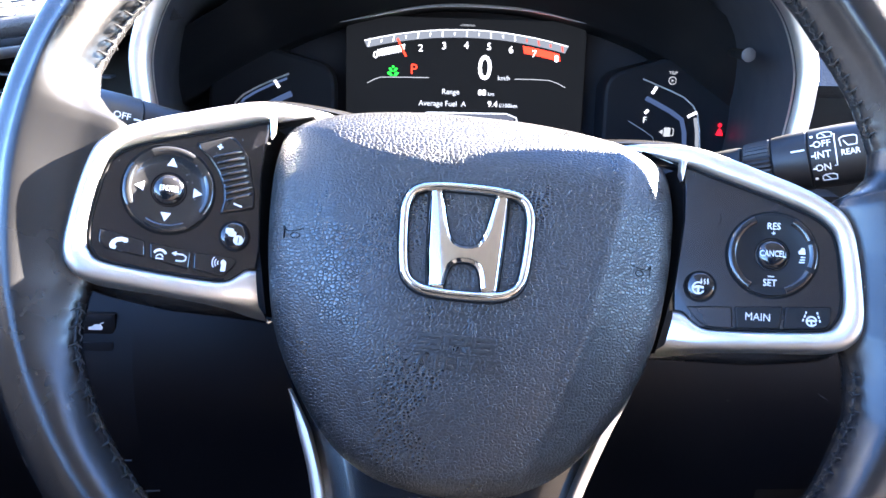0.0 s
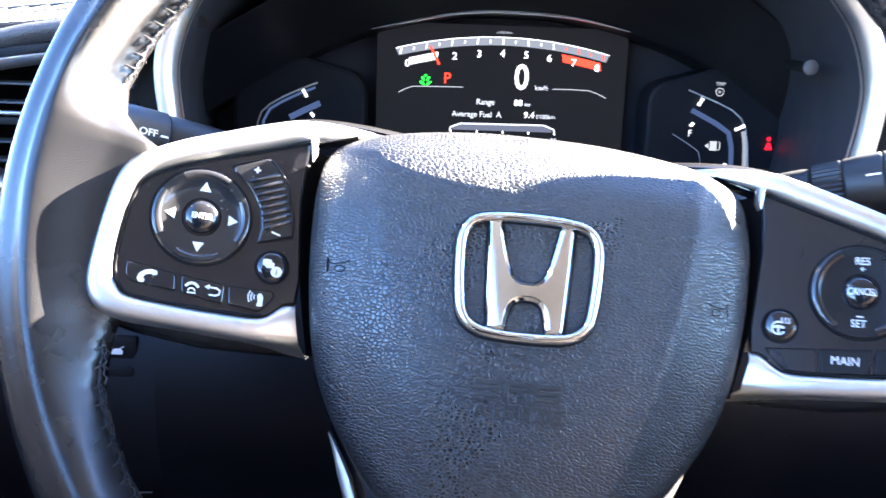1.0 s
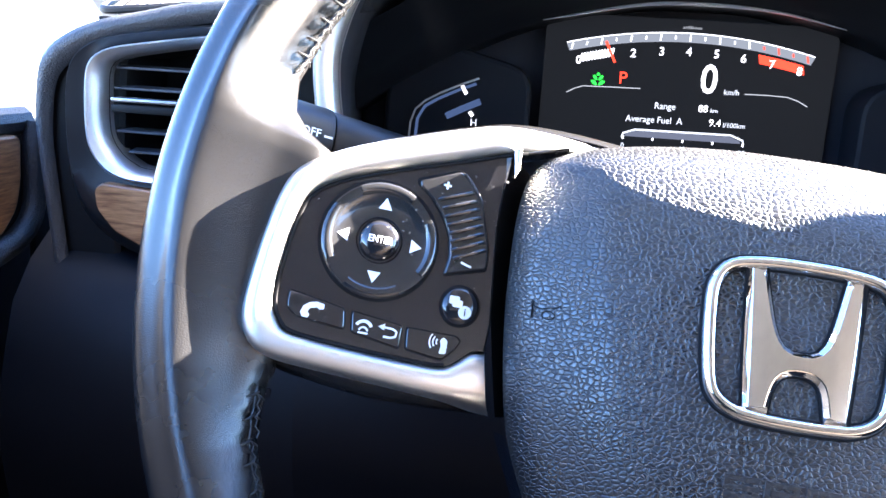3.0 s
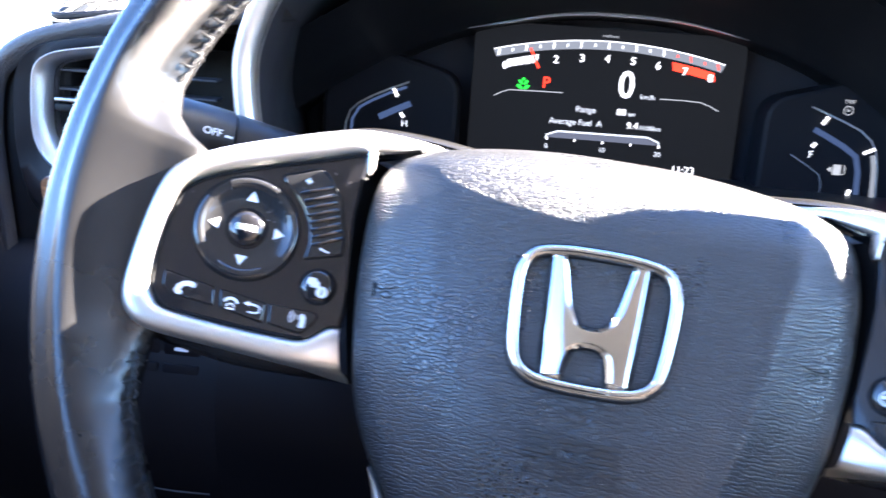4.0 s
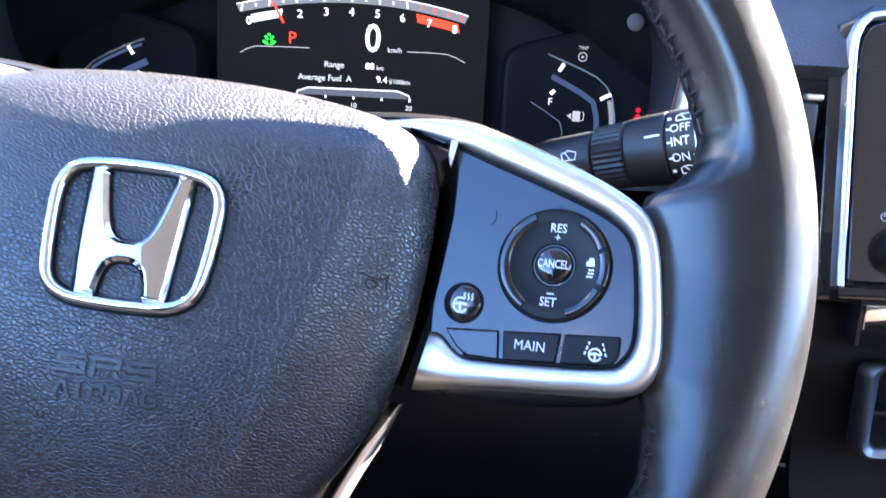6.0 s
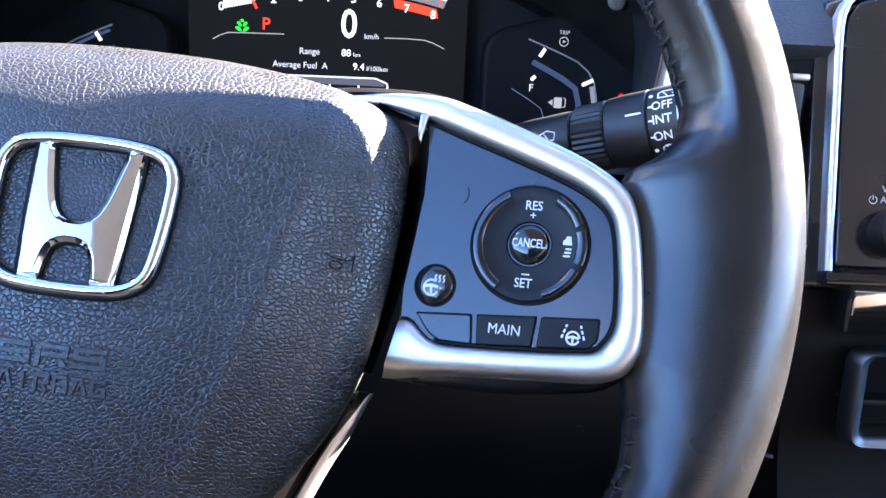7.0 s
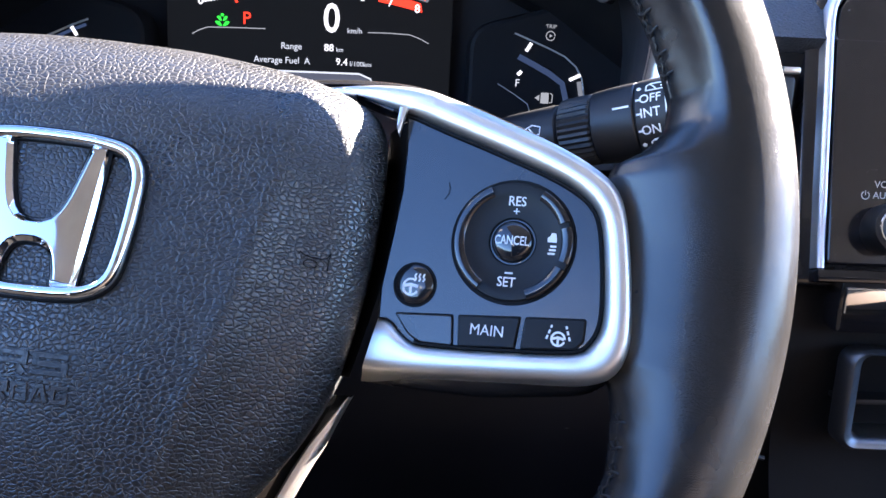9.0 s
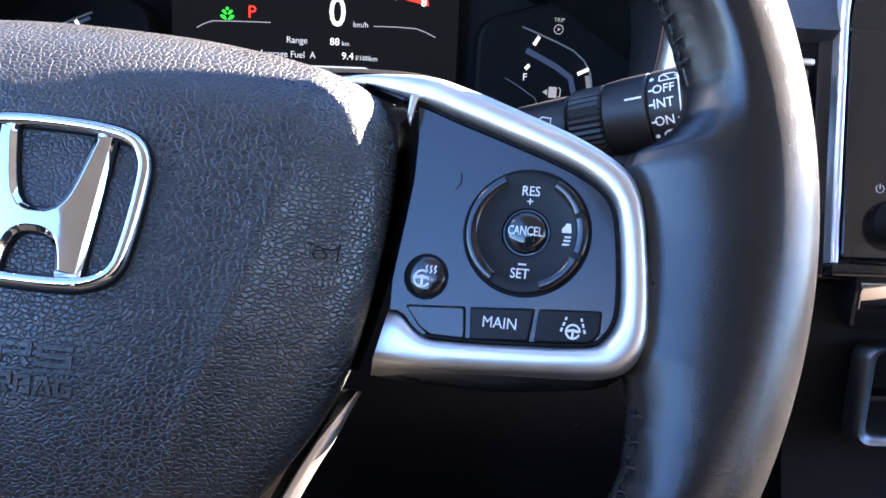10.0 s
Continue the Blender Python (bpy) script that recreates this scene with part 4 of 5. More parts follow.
# side gauges
DG = Matrix.Translation((0, 615, 0)) @ pose(0, 0, 0, 90, 0, 0)
fuel = part("fuel_gauge", stroke([(154.4, 1147.2), (164, 1143.6), (175, 1139.4), (185, 1135.0), (192, 1129.4), (196.0, 1122.5), (198.2, 1112), (199.8, 1097), (200, 1086)], 0.9, 0.3, 0.3, None, DG), M_GREY_PRINT, cluster, "angular fuel gauge")
part("gauge_light", stroke([(194.4, 1121.0), (196.3, 1112), (197.6, 1097), (197.8, 1086)], 2.8, 0.2, 0.3, None, DG), G_BAND, fuel)
part("gauge_light", stroke([(157.5, 1134.0), (166, 1130), (176, 1125), (184.5, 1119.4), (187.2, 1110), (188.2, 1096)], 3.4, 0.2, 0.3, None, DG), G_BLUE, fuel)
for p in ([(161.8, 1137.2), (163.2, 1139.6), (164.6, 1142.0)], [(188.6, 1121.6), (191.8, 1123.2), (195, 1124.8)], [(157.6, 1123.2), (158.7, 1124.4), (159.8, 1125.6)], [(182.6, 1094), (183.4, 1096.4), (184.2, 1098.8)]):
    part("gauge_mark", stroke(p, 2.0, 0.4, 0.3, None, DG), G_WHITE, fuel)
part("gauge_letter", text("F", 4.4, facing(157.6, 1118.4, 614.6), 0.2), G_GREY, fuel)
part("gauge_letter", text("E", 4.0, facing(173.6, 1092.4, 614.6), 0.2), G_GREY, fuel)
part("gauge_outline", stroke([(146, 1117.6), (156, 1112), (164.5, 1106.5), (166.4, 1101), (166.8, 1085)], 0.5, 0.3, 0.3, None, DG), M_GREY_PRINT, fuel)
_b = plate(rounded(172.2, 1107.2, 177.0, 1113.6, 0.6), 0.3, 0.3, 0.05, None, DG)
stroke([(177.4, 1107.8), (179.0, 1108.0), (179.2, 1112.4), (178.0, 1113.4)], 0.6, 0.3, 0.3, _b, DG)
plate([(168.6, 1110.4), (171.4, 1112.2), (171.4, 1108.6)], 0.3, 0.3, 0.02, _b, DG)
part("pump_symbol", _b, G_DIM, fuel, "pale fuel pump symbol")
part("trip_legend", text("TRIP", 2.3, facing(175.6, 1151.8, 614.6), 0.15), G_DIM, fuel)
_b = stroke(arc(175.6, 1146.6, 2.6, 0, 350, 20), 0.5, 0.3, 0.3, None, DG)
plate([(175.0, 1147.6), (175.0, 1145.6), (176.8, 1146.6)], 0.3, 0.3, 0.02, _b, DG)
part("trip_symbol", _b, G_DIM, fuel)
temp = part("temperature_gauge", stroke([(-93.6, 1143.8), (-104, 1139.6), (-116, 1134.0), (-125, 1128.8), (-130.6, 1123.5), (-133.2, 1116), (-134.4, 1100), (-134.6, 1086)], 1.1, 0.3, 0.3, None, DG), M_GREY_PRINT, cluster, "angular temperature gauge")
part("gauge_light", stroke([(-95, 1140.6), (-106, 1136.0), (-117, 1130.6), (-125, 1125.6), (-129.2, 1118), (-130.4, 1100), (-130.6, 1086)], 1.8, 0.2, 0.3, None, DG), G_BLUE, temp)
part("gauge_light", stroke([(-91.9, 1130.4), (-102, 1125.6), (-112.1, 1120.4)], 4.0, 0.2, 0.3, None, DG), G_BLUE, temp)
for p in ([(-100.6, 1134.2), (-102.0, 1136.6), (-103.4, 1139.0)], [(-96.0, 1121.4), (-97.2, 1122.8), (-98.0, 1124.0)]):
    part("gauge_mark", stroke(p, 2.0, 0.4, 0.3, None, DG), G_WHITE, temp)
part("gauge_letter", text("H", 4.2, facing(-95.2, 1117.4, 614.6), 0.2), G_GREY, temp)
_b = plate(arc(212.7, 1116.2, 1.5, 0, 350, 14), 0.3, 0.3, 0.02, None, DG)
plate(soft_poly([(210.2, 1108.8), (215.4, 1108.8), (214.9, 1111), (213.8, 1113.6), (211.8, 1113.6), (210.7, 1111)], 0.6), 0.3, 0.3, 0.02, _b, DG)
part("belt_warning", _b, G_BELT, cluster, "lit red seat belt warning")
part("light_sensor", lathe([(4.2, 0), (4.1, 0.8), (3.4, 1.3), (0, 1.5)], Matrix.Translation((181.6, 499, 1162.7)) @ pose(0, 0, 0, 90, 0, 0), 24), M_SENSOR, cluster, "small round grey sensor")
part("sensor_stem", tube([(181.6, 500, 1162.7), (188, 530, 1164), (200, 572, 1166)], [3.4, 3.0, 3.0], 10), M_BLACK, cluster)

# ---- dashboard ----
dash = thing("dashboard", base(0, 560, 900), "black soft-skinned dashboard with walnut strip", "dashboard")


def strip(profile, x0, x1, bm=None, ends=True, n=24):
    """A profile (y, z) drawn out along x."""
    pr = [(p.x, p.y) for p in spline(profile, n)]
    return loft([[Vector((x, y, z)) for y, z in pr] for x in (x0, x1)], closed=False, bm=bm)


part("knee_panel", strip([(560, 1092), (528, 1082), (498, 1062), (476, 1036), (463, 1006), (460, 960), (500, 850), (560, 700), (600, 560)], -160, 262), M_LOWER, dash, "grained knee panel with footwell shade in its colour")
part("knee_panel", strip([(548, 1062), (520, 1050), (498, 1034), (484, 1012), (472, 950), (500, 850), (560, 700), (600, 560)], -312, -160), M_LOWER, dash, "grained knee panel with footwell shade in its colour")
part("upper_pad", strip([(490, 1138), (481, 1138.6), (478, 1141.5), (488, 1158), (514, 1180), (545, 1198), (600, 1212), (700, 1222), (900, 1195)], 213, 560), M_DASH, dash, "grained soft dash pad")
pad_line = spline([(-146, 1183), (-221, 1174), (-250, 1168), (-273, 1162.5), (-288, 1156.5), (-300, 1148), (-305.5, 1138), (-307.5, 1116), (-306, 1095), (-300, 1040)], 60)
part("upper_pad", loft([[Vector((p.x + dx, y, p.y - dz)) for p in pad_line] for y, dx, dz in ((509, 8, 10), (504, 5, 6), (504, 2, 3), (508, 0, 0.6), (516, 0, 0), (545, 0, 0), (575, 2, 3), (640, 4, 14), (900, 6, 50))], closed=False), M_DASH, dash, "grained soft dash pad", sharp=1.2)
part("hood_top", loft([arch_ring(488, 1.06), arch_ring(520, 1.09, -6), arch_ring(600, 1.12, -20), arch_ring(660, 1.13, -26), arch_ring(900, 1.12, -60)], closed=False), M_DASH, dash, "grained dash hood above the instruments")
part("filler_panel", strip([(486, 1140), (486, 1120), (486, 1110), (484, 1080), (470, 1040), (462, 1000), (480, 900), (540, 700)], 205, 300), M_BLACK, dash, "matt black filler beside the screen")
part("end_cap", plate(soft_poly([(-298, 800), (-280, 800), (-260, 1160), (-286, 1155), (-303, 1138), (-304, 1100)], 12), 0, 60, 4, None, Matrix.Translation((0, 512, 0)) @ pose(0, 0, 0, 90, 0, 0)), M_BLACK, dash, "matt black dash end")
part("cluster_sill", strip([(470, 1086), (520, 1092), (640, 1096)], -170, 230), M_DARK, dash)
# defroster grille, pale in the sun
grille = thing("defroster_vent", base(-270, 560, 1180), "side defroster grille with slanted bars", "air vent")
def on_grille(u, v):
    """A place on the tilted grille: u along the car's width, v away from the driver."""
    return Vector((-292 + u, 543 + v * 0.95, 1167 + u * 0.11 + v * 0.32))


part("grille_frame", tube([on_grille(x, y) for x, y in rounded(0, 0, 108, 38, 9)], 2.2, 8, True), M_POD, grille)
for i in range(8):
    x = 8 + i * 12.5
    part("bar", tube([on_grille(x, 1), on_grille(x + 4, 18) + Vector((0, 0, 3)), on_grille(x + 9, 37)], 1.7, 6), M_POD, grille)
part("grille_well", plate([(2, 2), (106, 2), (106, 36), (2, 36)], 0, 3, 0.5, None, Matrix(((1, 0, 0, -292), (0, 0.95, 0, 543), (0.11, 0.32, 1, 1160), (0, 0, 0, 1)))), M_BLACK, grille)
# side vent
vent = thing("air_vent", base(-240, 500, 1110), "side air vent with silver surround and black slats", "air vent")
v_out = spline([(-190, 1160.5), (-218, 1157), (-250, 1152), (-266, 1148.6), (-275, 1142.5), (-277.8, 1132), (-278, 1110), (-275.6, 1099), (-269, 1090), (-259, 1085.8), (-247, 1084.6), (-190, 1081)], 60)
v_in = spline([(-190, 1155.5), (-218, 1152.5), (-250, 1147), (-262, 1144), (-267.4, 1139.5), (-268.8, 1131), (-268.8, 1112), (-267, 1104), (-262, 1097), (-255, 1092.6), (-246, 1090.6), (-190, 1087)], 60)


def vent_ring(u, y):
    return [Vector((a.x + (b.x - a.x) * u, y, a.y + (b.y - a.y) * u)) for a, b in zip(v_out, v_in)]


part("surround", loft([vent_ring(-0.05, 506), vent_ring(0, 500), vent_ring(0.2, 497.5), vent_ring(0.55, 499), vent_ring(0.9, 505), vent_ring(1.05, 516)], closed=False), M_TRIM, vent, "satin silver vent surround", sharp=1.0)
part("housing", loft([vent_ring(0.95, 508), vent_ring(1.02, 560)], closed=False), M_BLACK, vent)
part("housing_back", plate([(-300, 1075), (-180, 1075), (-180, 1165), (-300, 1165)], 0, 2, 0.2, None, Matrix.Translation((0, 560, 0)) @ pose(0, 0, 0, 90, 0, 0)), M_BLACK, vent)
for z, x0 in ((1141, -266), (1131, -267), (1122.5, -267), (1110, -266), (1100, -260)):
    part("slat", box(x0, -180, 508, 517, z - 0.6, z + 0.6, 0.35, m=Matrix.Translation((0, 0, z)) @ Matrix.Translation((0, 520, 0)) @ pose(0, 0, 0, 7, 0, 0) @ Matrix.Translation((0, -520, -z))), M_DARK, vent, "thin black slat")
part("vent_tab", box(-265, -226, 500, 510, 1123.4, 1125.6, 0.6), M_GUNMETAL, vent, "chrome-edged vent tab")
part("vent_tab_base", box(-265, -226, 500, 514, 1118.4, 1122.4, 0.9), M_BLACK, vent)
z_out = spline([(-190, 1166), (-213, 1163), (-263, 1156), (-281, 1149), (-290, 1136), (-291.5, 1105), (-288, 1079), (-280, 1063), (-266, 1052), (-250, 1046), (-190, 1034)], 60)


def shell_ring(u, y):
    return [Vector((a.x + (b.x - a.x) * u, y, a.y + (b.y - a.y) * u)) for a, b in zip(z_out, v_out)]


part("vent_shell", loft([shell_ring(-0.10, 520), shell_ring(0.0, 507), shell_ring(0.25, 501), shell_ring(0.6, 503), shell_ring(1.0, 506)], closed=False), M_POD, dash, "dark moulded vent pod", sharp=1.2)
wood = [(-190, 1078.5), (-245, 1081.5), (-270, 1083.6), (-273.6, 1080), (-272.5, 1070), (-263.5, 1059.5), (-250, 1053), (-190, 1041)]
part("wood_strip", plate(soft_poly(wood, 3), 0, 6, 1.0, None, Matrix.Translation((0, 498.5, 0)) @ pose(0, 0, 0, 90, 0, 0)), M_WOOD, dash, "walnut veneer strip")
# switches low on the knee panel
bank = thing("switch_panel", base(-197, 480, 985), "small bank of black dash switches", "switch")
part("switch_plate", box(-219, -175, 479.6, 494, 977.5, 1009.5, 1), M_BLACK, bank)
for x, z, kind in ((-186, 994.5, "car"), (-186, 979.4, ""), (-208, 994.5, "arc"), (-208, 979.4, "bars")):
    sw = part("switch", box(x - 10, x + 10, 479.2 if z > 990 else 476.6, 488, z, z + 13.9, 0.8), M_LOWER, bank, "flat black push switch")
    m = facing(x, z + 7, 479.0 if z > 990 else 476.4)
    if kind == "car":
        mark = plate(soft_poly([(-4.0, -1.4), (3.6, -1.5), (4.0, 0.2), (2.6, 1.8), (-0.6, 1.7), (-2.0, 0.5), (-4.0, 0.2)], 0.5), 0.1, 0.3, 0.03, None, m)
        stroke([(2.6, 1.8), (3.6, 2.6), (4.6, 2.8)], 0.5, 0.1, 0.3, mark, m)
    elif kind == "arc":
        mark = stroke(arc(0, -0.5, 2.4, 200, -20, 12), 0.6, 0.1, 0.3, None, m)
        stroke([(-2.2, -1.6), (0, -1.6), (2.2, -1.6)], 0.5, 0.1, 0.3, mark, m)
    elif kind == "bars":
        mark = bmesh.new()
        for k in range(3):
            stroke([(-2.0 + k * 0.5, 2.0 - 2 * k), (0, 1.9 - 2 * k), (2.0, 1.8 - 2 * k)], 0.9, 0.1, 0.3, mark, m)
    if kind:
        part("switch_mark", mark, M_WHITE if kind == "car" else M_GREY_PRINT, sw, "printed switch symbol")
for x0, x1, z, y in ((-198, -166, 926, 468), (-186, -154, 902, 478), (160, 182, 972.5, 461.4), (164, 183, 968.5, 461.2)):
    part("panel_crease", tube([(x0, y, z), ((x0 + x1) / 2, y - 1.5, z + 0.4), (x1, y, z)], 0.6, 6), M_BUTTON, dash)
_d = spline([(205, 462, 985), (225, 460, 974), (245, 462, 962), (268, 464, 955)], 16)
part("panel_crease", tube(_d, 1.2, 6), M_DARK, dash)

# ---- steering column and stalks ----
column = thing("steering_column", base(12, 440, 1040), "black plastic steering column shroud", "steering column")
rs = []
for y, k, zc in ((392, 0.80, 1040), (400, 0.92, 1038), (430, 1.0, 1034), (480, 1.06, 1028), (540, 1.1, 1020)):
    rs.append([Vector((14 + x * k, y, zc + z * k)) for x, z in rounded(-58, -52, 58, 46, 22)])
part("shroud", loft(rs, caps=True), M_DARK, column, "dark grained column shroud", sharp=1.2)


def along(p, q):
    """A frame at p whose z points to q."""
    p, q = Vector(p), Vector(q)
    return Matrix.Translation(p) @ (q - p).to_track_quat("Z", "Y").to_matrix().to_4x4(), (q - p).length


stalk = thing("wiper_stalk", base(110, 450, 1095), "black wiper stalk with white printed settings", "control stalk")
A0, A1 = Vector((95, 462, 1086)), Vector((221, 396, 1122))
AX, AL = along(A0, A1)
part("lever", lathe([(0, 0), (8.5, 0), (9.8, 36), (11.4, 52), (11.9, 70), (11.6, 72), (10.6, 73), (10.6, 74)], AX, 32), M_BUTTON, stalk, "slim black lever")
ribs = []
for i in range(72):
    ribs.append(13.2 if i % 2 else 12.6)
rr = [[AX @ Vector((ribs[j] * f * math.cos(2 * math.pi * j / 72), ribs[j] * f * math.sin(2 * math.pi * j / 72), z)) for j in range(72)] for z, f in ((73, 0.82), (74, 0.97), (75.5, 1.0), (85.5, 1.02), (86.5, 0.98))]
part("ribbed_ring", loft(rr, caps=True), M_BUTTON, stalk, "fine-ribbed turning ring", sharp=0.3)
part("sleeve", lathe([(12.4, 86.5), (13.6, 87.4), (14.2, 94), (14.4, 102.8), (13.9, 103.4)], AX, 48), M_BUTTON, stalk, "smooth black sleeve")
tip = part("tip", lathe([(13.8, 103.6), (14.5, 104.4), (14.7, 116), (14.4, 128), (13.2, AL - 8), (9, AL - 2), (0, AL)], AX, 48), M_BUTTON, stalk, "black end cap")


def on_rod(p, q, h, turn, r):
    """A frame on a rod from p to q, at h along it: x along the rod, z outwards; turn: degrees upwards from the side that faces the driver."""
    a = (q - p).normalized()
    n = Vector((0, -1, 0))
    n = (n - a * n.dot(a)).normalized()
    u = n.cross(a)
    c, s = math.cos(radians(turn)), math.sin(radians(turn))
    n, u = n * c + u * s, u * c - n * s
    return Matrix.Translation(p + a * h + n * r) @ Matrix((a, u, n)).transposed().to_4x4()


def rod_text(body, size, p, q, h, turn, r, parent, **k):
    return part("legend", text(body, size, on_rod(p, q, h, turn, r), 0.15, **k), M_WHITE, parent, "printed white setting")


for body, turn, h in (("OFF", 38, 109.8), ("INT", 17, 109.6), ("ON", -7, 109.2)):
    rod_text(body, 3.4, A0, A1, h, turn, 14.55, tip, wide=0.95, bold=0.006)
    part("legend_dash", stroke([(-1.0, 0), (0, 0), (1.0, 0)], 0.7, 0.15, 0.2, None, on_rod(A0, A1, 105.6, turn, 14.55)), M_WHITE, tip)
for turn in (58, -29):
    _b = plate(arc(-6.8, 0, 0.8, 0, 340, 10), 0.15, 0.2, 0.02, None, on_rod(A0, A1, 112.4, turn, 14.5))
    m = on_rod(A0, A1, 111.5, turn, 14.55)
    stroke([(-3.2, -1.6), (-3.2, 1.0), (-1.8, 1.9), (1.6, 1.9), (3.0, 1.0), (3.0, -1.6), (-3.2, -1.6)], 0.5, 0.15, 0.2, _b, m)
    stroke([(-1.8, 1.6), (0, -0.6), (0.2, -1.6)], 0.45, 0.15, 0.2, _b, m)
    part("rear_window_symbol", _b, M_WHITE, tip, "printed rear window symbol")
rod_text("REAR", 2.8, A0, A1, 121.6, 15, 14.5, tip, wide=0.9, bold=0.006)
m = on_rod(A0, A1, 121.2, 36, 14.5)
part("rear_window_symbol", stroke([(-3.4, -2.2), (-3.8, 1.8), (-2.4, 2.6), (2.4, 2.6), (3.8, 1.8), (3.4, -2.2), (-0.4, -2.2), (-2.2, 0.6)], 0.5, 0.15, 0.2, None, m), M_WHITE, tip, "printed rear wiper symbol")
part("bracket_print", stroke([(-1.2, 8.2), (0, 8.2), (0, 0), (0, -6.6), (-1.2, -6.6)], 0.5, 0.1, 0.2, None, on_rod(A0, A1, 115.4, 20, 14.62)), M_WHITE, tip)
sleeve = [o for o in stalk.children if o.name.startswith("sleeve")][0]
part("index_mark", stroke([(-3.0, 0), (0, 0), (3.0, 0)], 0.8, 0.15, 0.2, None, on_rod(A0, A1, 99, 32, 14.3)), M_WHITE, sleeve)
lever = [o for o in stalk.children if o.name.startswith("lever")][0]
_b = stroke([(-2.6, -1.6), (-3.2, 1.2), (0, 2.4), (3.2, 1.2), (2.6, -1.6), (-2.6, -1.6)], 0.5, 0.1, 0.2, None, on_rod(A0, A1, 64, 24, 11.8))
stroke([(-1.5, 1.4), (0.5, -1.4), (0.8, -2)], 0.4, 0.1, 0.2, _b, on_rod(A0, A1, 64, 24, 11.8))
part("washer_symbol", _b, M_WHITE, lever)

turn_stalk = thing("turn_signal_stalk", base(-90, 440, 1100), "black light stalk with OFF marking", "control stalk")
B0, B1 = Vector((-40, 470, 1092)), Vector((-176, 392, 1131))
BX, BL = along(B0, B1)
part("lever", lathe([(0, 0), (8, 0), (9, 40), (10.4, 84), (11.6, 116), (11.0, 117)], BX, 28), M_BUTTON, turn_stalk)
tip2 = part("tip", lathe([(10.8, 117.3), (12.0, 118), (12.2, 130), (12.0, 150), (8, BL - 2), (0, BL)], BX, 32), M_BUTTON, turn_stalk, "black light switch end")
rod_text("OFF", 3.0, B1, B0, BL - 127, 20, 12.25, tip2, wide=1.05, bold=0.01)
part("legend_dash", stroke([(-1.6, 0), (0, 0), (1.6, 0)], 0.8, 0.15, 0.2, None, on_rod(B1, B0, BL - 120.2, 18, 12.15)), M_WHITE, tip2)

# ---- centre screen, trim and tray ----
S0, S1 = Vector((273.5, 452, 1052)), Vector((278.5, 486, 1166))
SF = Matrix.Translation(S0) @ Matrix((Vector((1, 0, 0)), (S1 - S0).normalized(), Vector((1, 0, 0)).cross((S1 - S0).normalized()))).transposed().to_4x4()
screen = thing("touch_screen", base(380, 470, 1100), "black glass centre screen with silver edge", "screen")
g_o = [(5, 0), (260, 0), (260, 121), (18, 122), (10, 119.5), (6, 113), (5, 104)]
glass = part("screen_glass", plate(soft_poly(g_o, 2), 0, 10, 0.8, None, SF), M_PIANO, screen, "glossy black screen glass")
e_line = spline([(2.2, -2.0), (2.0, 40), (2.0, 75), (2.0, 104), (3.2, 115), (7.5, 122), (16, 125), (60, 126), (260, 126.5)], 60)
rs = []
for d, z in ((-2.2, -10), (-2.0, -1.0), (-1.3, 0.8), (0.2, 1.3), (1.4, 0.6), (1.7, -3)):
    ring = []
    for i, p in enumerate(e_line):
        t = (e_line[min(i + 1, 59)] - e_line[max(i - 1, 0)]).normalized()
        ring.append(SF @ Vector((p.x + t.y * d, p.y - t.x * d, z)))
    rs.append(ring)
part("screen_edge", loft(rs, closed=False), M_TRIM, screen, "satin silver screen edge", sharp=1.0)
part("screen_sill", box(0, 260, -8, -2.4, -14, 2.5, 1.2, m=SF), M_PIANO, screen)
part("screen_shell", plate([(-6, -10), (265, -10), (265, 133), (14, 132), (-2, 122), (-7, 105)], -6, 30, 4, None, SF), M_PANEL, screen)
knob = part("volume_knob", lathe([(11.2, 0), (11.0, 10), (10.2, 11.6), (8.4, 12), (8.2, 11), (6.6, 10.6), (0, 10.8)], SF @ Matrix.Translation((29.5, 15.5, 0)), 48), M_BUTTON, screen, "round black volume knob", sharp=0.5)
part("knob_ring", lathe([(8.6, 11.9), (8.3, 12.4), (7.7, 12.4), (7.4, 11.6)], SF @ Matrix.Translation((29.5, 15.5, 0)), 40), M_CHROME, knob, "thin chrome ring")
part("legend", text("VOL", 3.1, SF @ Matrix.Translation((24.2, 35.2, 0.02)), 0.12, "LEFT"), M_GREY_PRINT, screen)
part("legend", text("AUDIO", 3.1, SF @ Matrix.Translation((23.6, 30.4, 0.02)), 0.12, "LEFT"), M_GREY_PRINT, screen)
_b = stroke(arc(20.4, 30.4, 1.7, 120, 420, 16), 0.45, 0.12, 0.15, None, SF)
stroke([(20.4, 30.4), (20.4, 31.4), (20.4, 32.6)], 0.45, 0.12, 0.15, _b, SF)
part("power_symbol", _b, M_GREY_PRINT, screen)

trim = thing("console_trim", base(360, 455, 1020), "glossy black console trim strip", "trim")
part("gloss_strip", box(284, 560, 448, 462, 1022, 1047, 2.5), M_PIANO, trim, "glossy black strip")
part("strip_lens", box(286, 330, 446.6, 449, 1031, 1043, 1.0), M_CHROME, trim, "mirror-bright chrome inlay")
tray = thing("console_tray", base(360, 450, 985), "black console recess with silver frame", "console")
t_o = rounded(292, 969, 520, 1015, 7)
t_i = rounded(299.5, 974, 512, 1012.5, 4)
rs = []
for u, y in ((-0.05, 456), (0, 447), (0.25, 445), (0.7, 446), (1.0, 452), (1.0, 480)):
    rs.append([Vector((a[0] + (b[0] - a[0]) * u, y, a[1] + (b[1] - a[1]) * u)) for a, b in zip(t_o, t_i)])
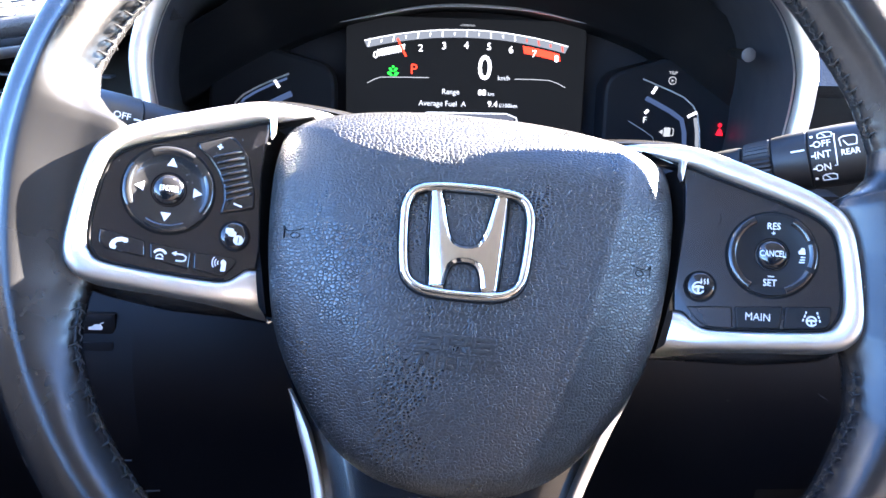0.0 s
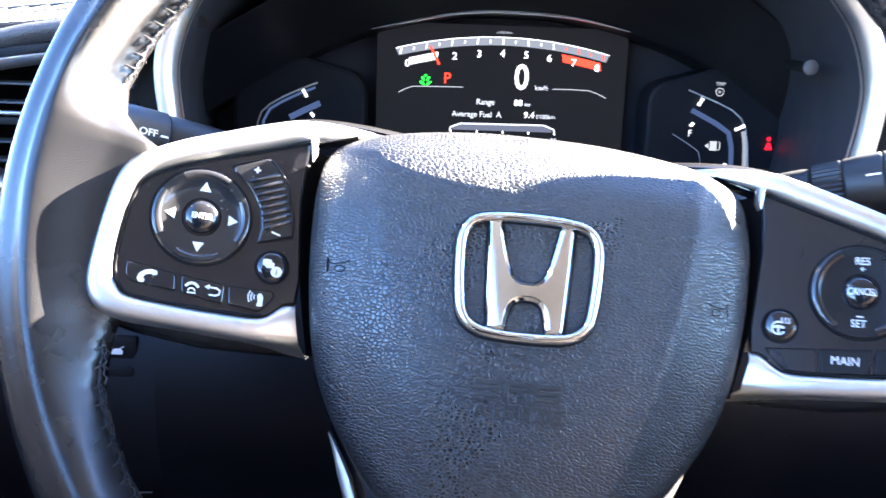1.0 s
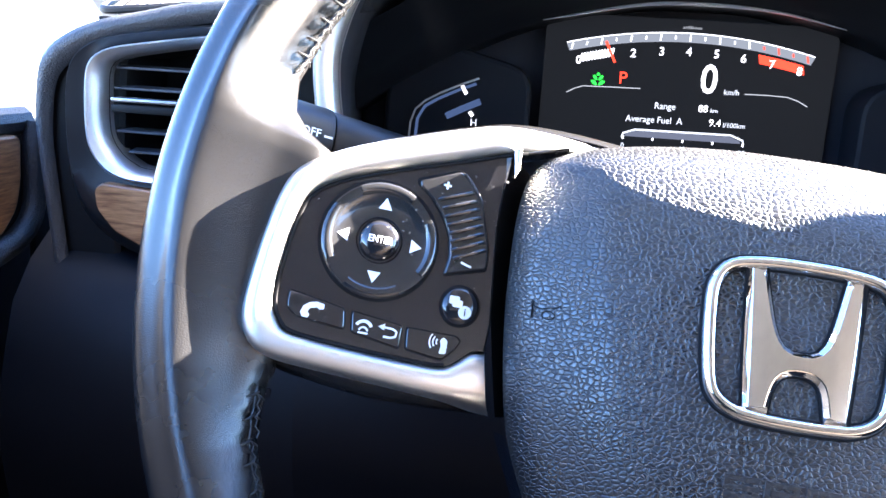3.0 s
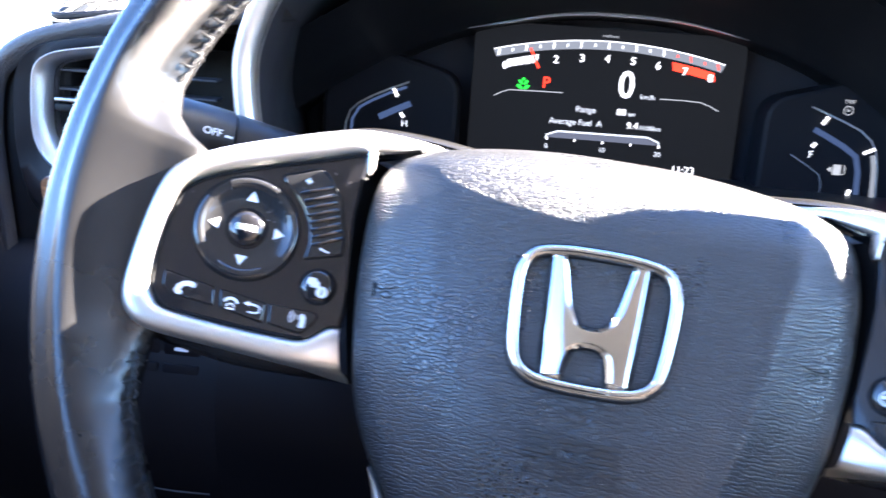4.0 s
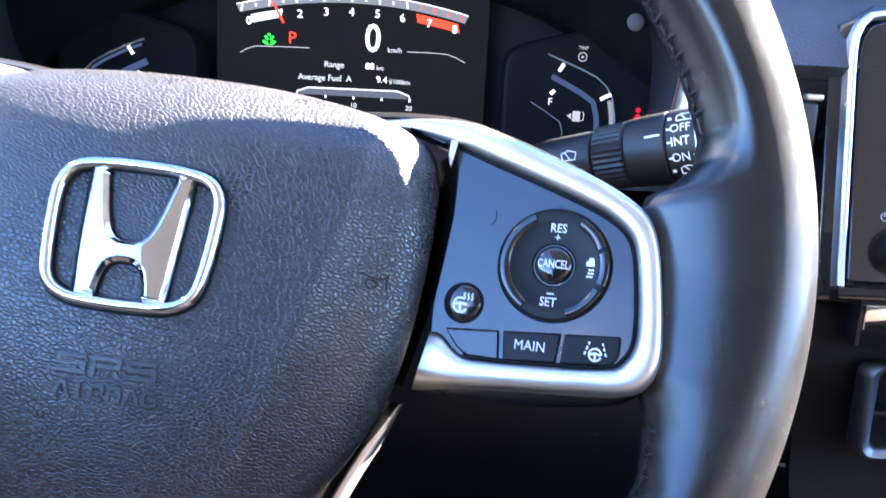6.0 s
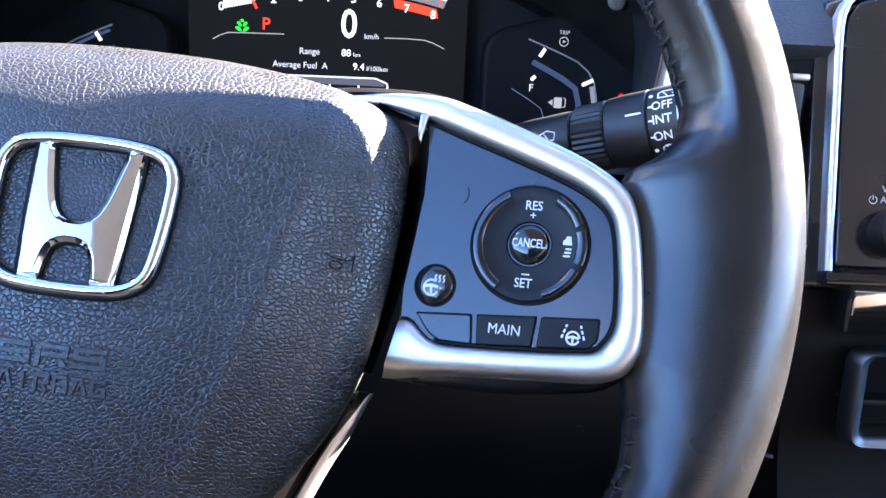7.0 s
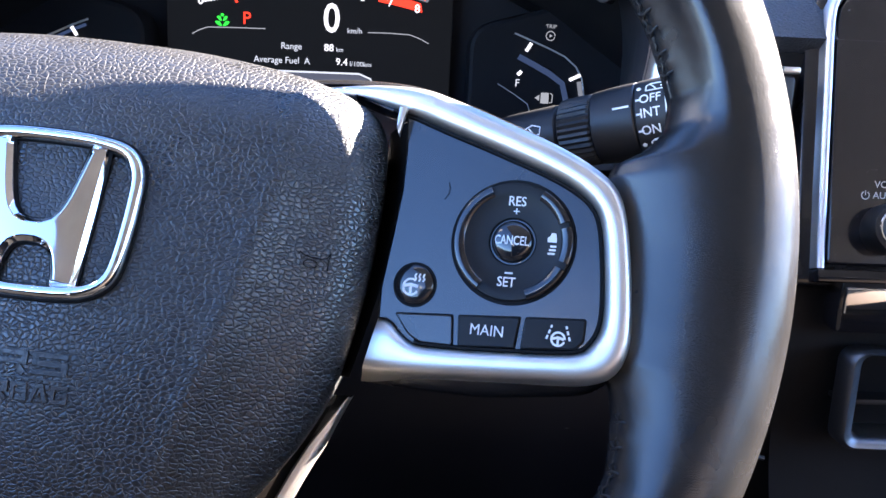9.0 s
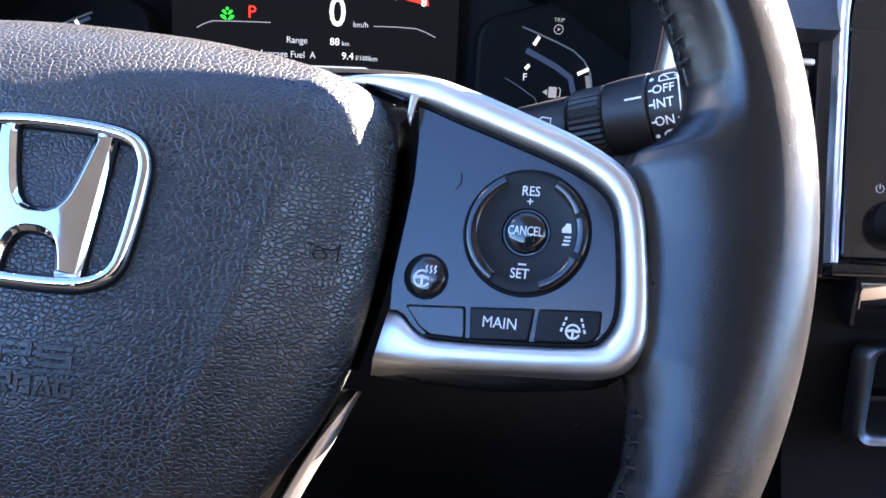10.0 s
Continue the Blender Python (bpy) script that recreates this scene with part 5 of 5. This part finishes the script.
part("tray_frame", loft(rs), M_GUNMETAL, tray, "satin silver frame", sharp=1.0)
part("tray_back", box(290, 514, 478, 482, 970, 1014, 0.5), M_BLACK, tray)
part("tray_shelf", box(293, 512, 452, 478, 988, 990.5, 0.6), M_BUTTON, tray)
part("console_face", strip([(466, 1046), (460, 1010), (464, 960), (440, 900), (420, 860)], 270, 560), M_BLACK, dash, "matt black console face")
part("side_clip", box(258, 266, 474, 480, 1131, 1134, 1.0), M_SILVER, dash, "small bright clip")
part("side_clip_body", box(248, 264, 473, 484, 1108, 1130, 2), M_BUTTON, dash)

# centre vent above the screen
mid = thing("air_vent", base(375, 545, 1205), "black centre air vent with silver ring", "air vent")
pod, mouth = rounded(254, 1180, 500, 1242, 28, 8), rounded(281, 1187.5, 473, 1234, 16, 8)
part("housing", loft([[Vector((x + (377 - x) * s, y, z + (1211 - z) * s)) for x, z in pod] for y, s in ((620, -0.06), (562, -0.02), (546, 0.0), (538, 0.04), (534, 0.10), (537, 0.16))]), M_DARK, mid, "black vent pod", sharp=1.2)
part("ring", loft([[Vector((x + (377 - x) * s, y, z + (1211 - z) * s)) for x, z in mouth] for y, s in ((540, -0.02), (534, -0.01), (531, 0.02), (532, 0.05), (542, 0.07))]), M_TRIM, mid, "satin silver vent ring", sharp=1.2)
part("housing_back", plate(mouth, 0, 3, 0.5, None, Matrix.Translation((0, 567, 0)) @ pose(0, 0, 0, 90, 0, 0)), M_BLACK, mid)
for z in (1200, 1211, 1222):
    part("slat", box(290, 466, 541, 563, z - 0.8, z + 0.8, 0.4), M_DARK, mid, "thin black slat")

# ---- driver's door ----
door = thing("car_door", base(-330, 300, 1000), "black padded car door with walnut inlay", "car door")
part("door_panel", box(-400, -338, -700, 556, 500, 1102, 10), M_KNEE, door, "padded black door panel")
dp = spline([(-334, 551, 1106), (-334, 549, 1090), (-334, 548, 1066), (-334, 543, 1053), (-334, 532, 1045), (-334, 514, 1040), (-334, 460, 1031), (-334, 400, 1026)], 40)
part("door_border", tube(dp, 6.5, 12), M_DASH, door, "grained padded border")
part("door_inlay", plate(soft_poly([(400, 1036), (470, 1040), (515, 1048), (530, 1060), (535, 1075), (536, 1100), (400, 1100)], 6), 0, 6, 1.5, None, Matrix.Translation((-333, 0, 0)) @ Matrix(((0, 0, 1, 0), (1, 0, 0, 0), (0, 1, 0, 0), (0, 0, 0, 1)))), M_WOOD, door, "walnut veneer inlay")
part("door_sill", tube([(-343, 553, 1106), (-345, 200, 1108), (-345, -700, 1108)], 8, 10), M_DASH, door)

# ---- the cabin closing the place, added where unseen, and the ground outside ----
def slab(name, x0, x1, y0, y1, z0, z1, mat, label, category, m=None):
    return solo(name, box(x0, x1, y0, y1, z0, z1, 4, m=m), mat, label, category, "structure")


# out of view; left edge cut short so sky reflects in the right panel
slab("ceiling", -195, 1420, -1900, 260, 1590, 1640, M_HEAD, "added grey headlining out of view, cut short on the left", "ceiling")
slab("floor", -440, 1420, -1900, 900, 380, 420, M_BLACK, "black carpeted car floor", "floor")
slab("wall_rear", -440, 1420, -1900, -1860, 420, 1150, M_LINER, "added warm brown rear wall out of view", "wall")
# added brown wall out of view; warms the lower right of the cover
slab("bounce_wall", 120, 1340, -760, -700, 420, 1330, M_LINER, "added warm brown wall out of view, behind on the right", "wall")
# added block out of view; gives the lower wheel a dark reflection
slab("block_below_view", -300, 330, -600, 230, 420, 720, M_BLACK, "added black block below the view", "floor")
# added black wall out of view; darkens what the airbag cover reflects
slab("shade_wall", -330, 110, -760, -700, 420, 1450, M_BLACK, "added black wall out of view behind the driver", "wall")
slab("wall_right", 1380, 1420, -1900, 900, 420, 1110, M_DARK, "dark passenger door lining", "wall")
slab("wall_front", -440, 1420, 900, 940, 420, 1160, M_BLACK, "black bulkhead below the windscreen", "wall")
slab("dash_top", 240, 1380, 560, 900, 1100, 1172, M_DASH, "soft black dash top", "dashboard")
slab("dash_face", 560, 1380, 470, 560, 560, 1165, M_DARK, "dark passenger side dash face", "dashboard")
# added black slab keeps the gap between door and dash dark
slab("gap_slab", -400, -342, 562, 900, 420, 1098, M_BLACK, "added black slab behind the gap between door and dash", "door frame")
for x in (-430, 1380):
    b3 = tube([(x, 980, 1120), (x, 640, 1350), (x, 250, 1600)], 34, 10)
    solo("pillar", b3, M_HEAD, "slanted windscreen pillar", "pillar", "structure")
    solo("pillar", tube([(x, -900, 1100), (x, -860, 1600)], 45, 10), M_HEAD, "door pillar", "pillar", "structure")
_b = bmesh.new()
bmesh.ops.create_grid(_b, x_segments=2, y_segments=2, size=400000)
solo("ground", _b, M_GROUND, "worn grey asphalt open ground outside the car", "ground", "structure")
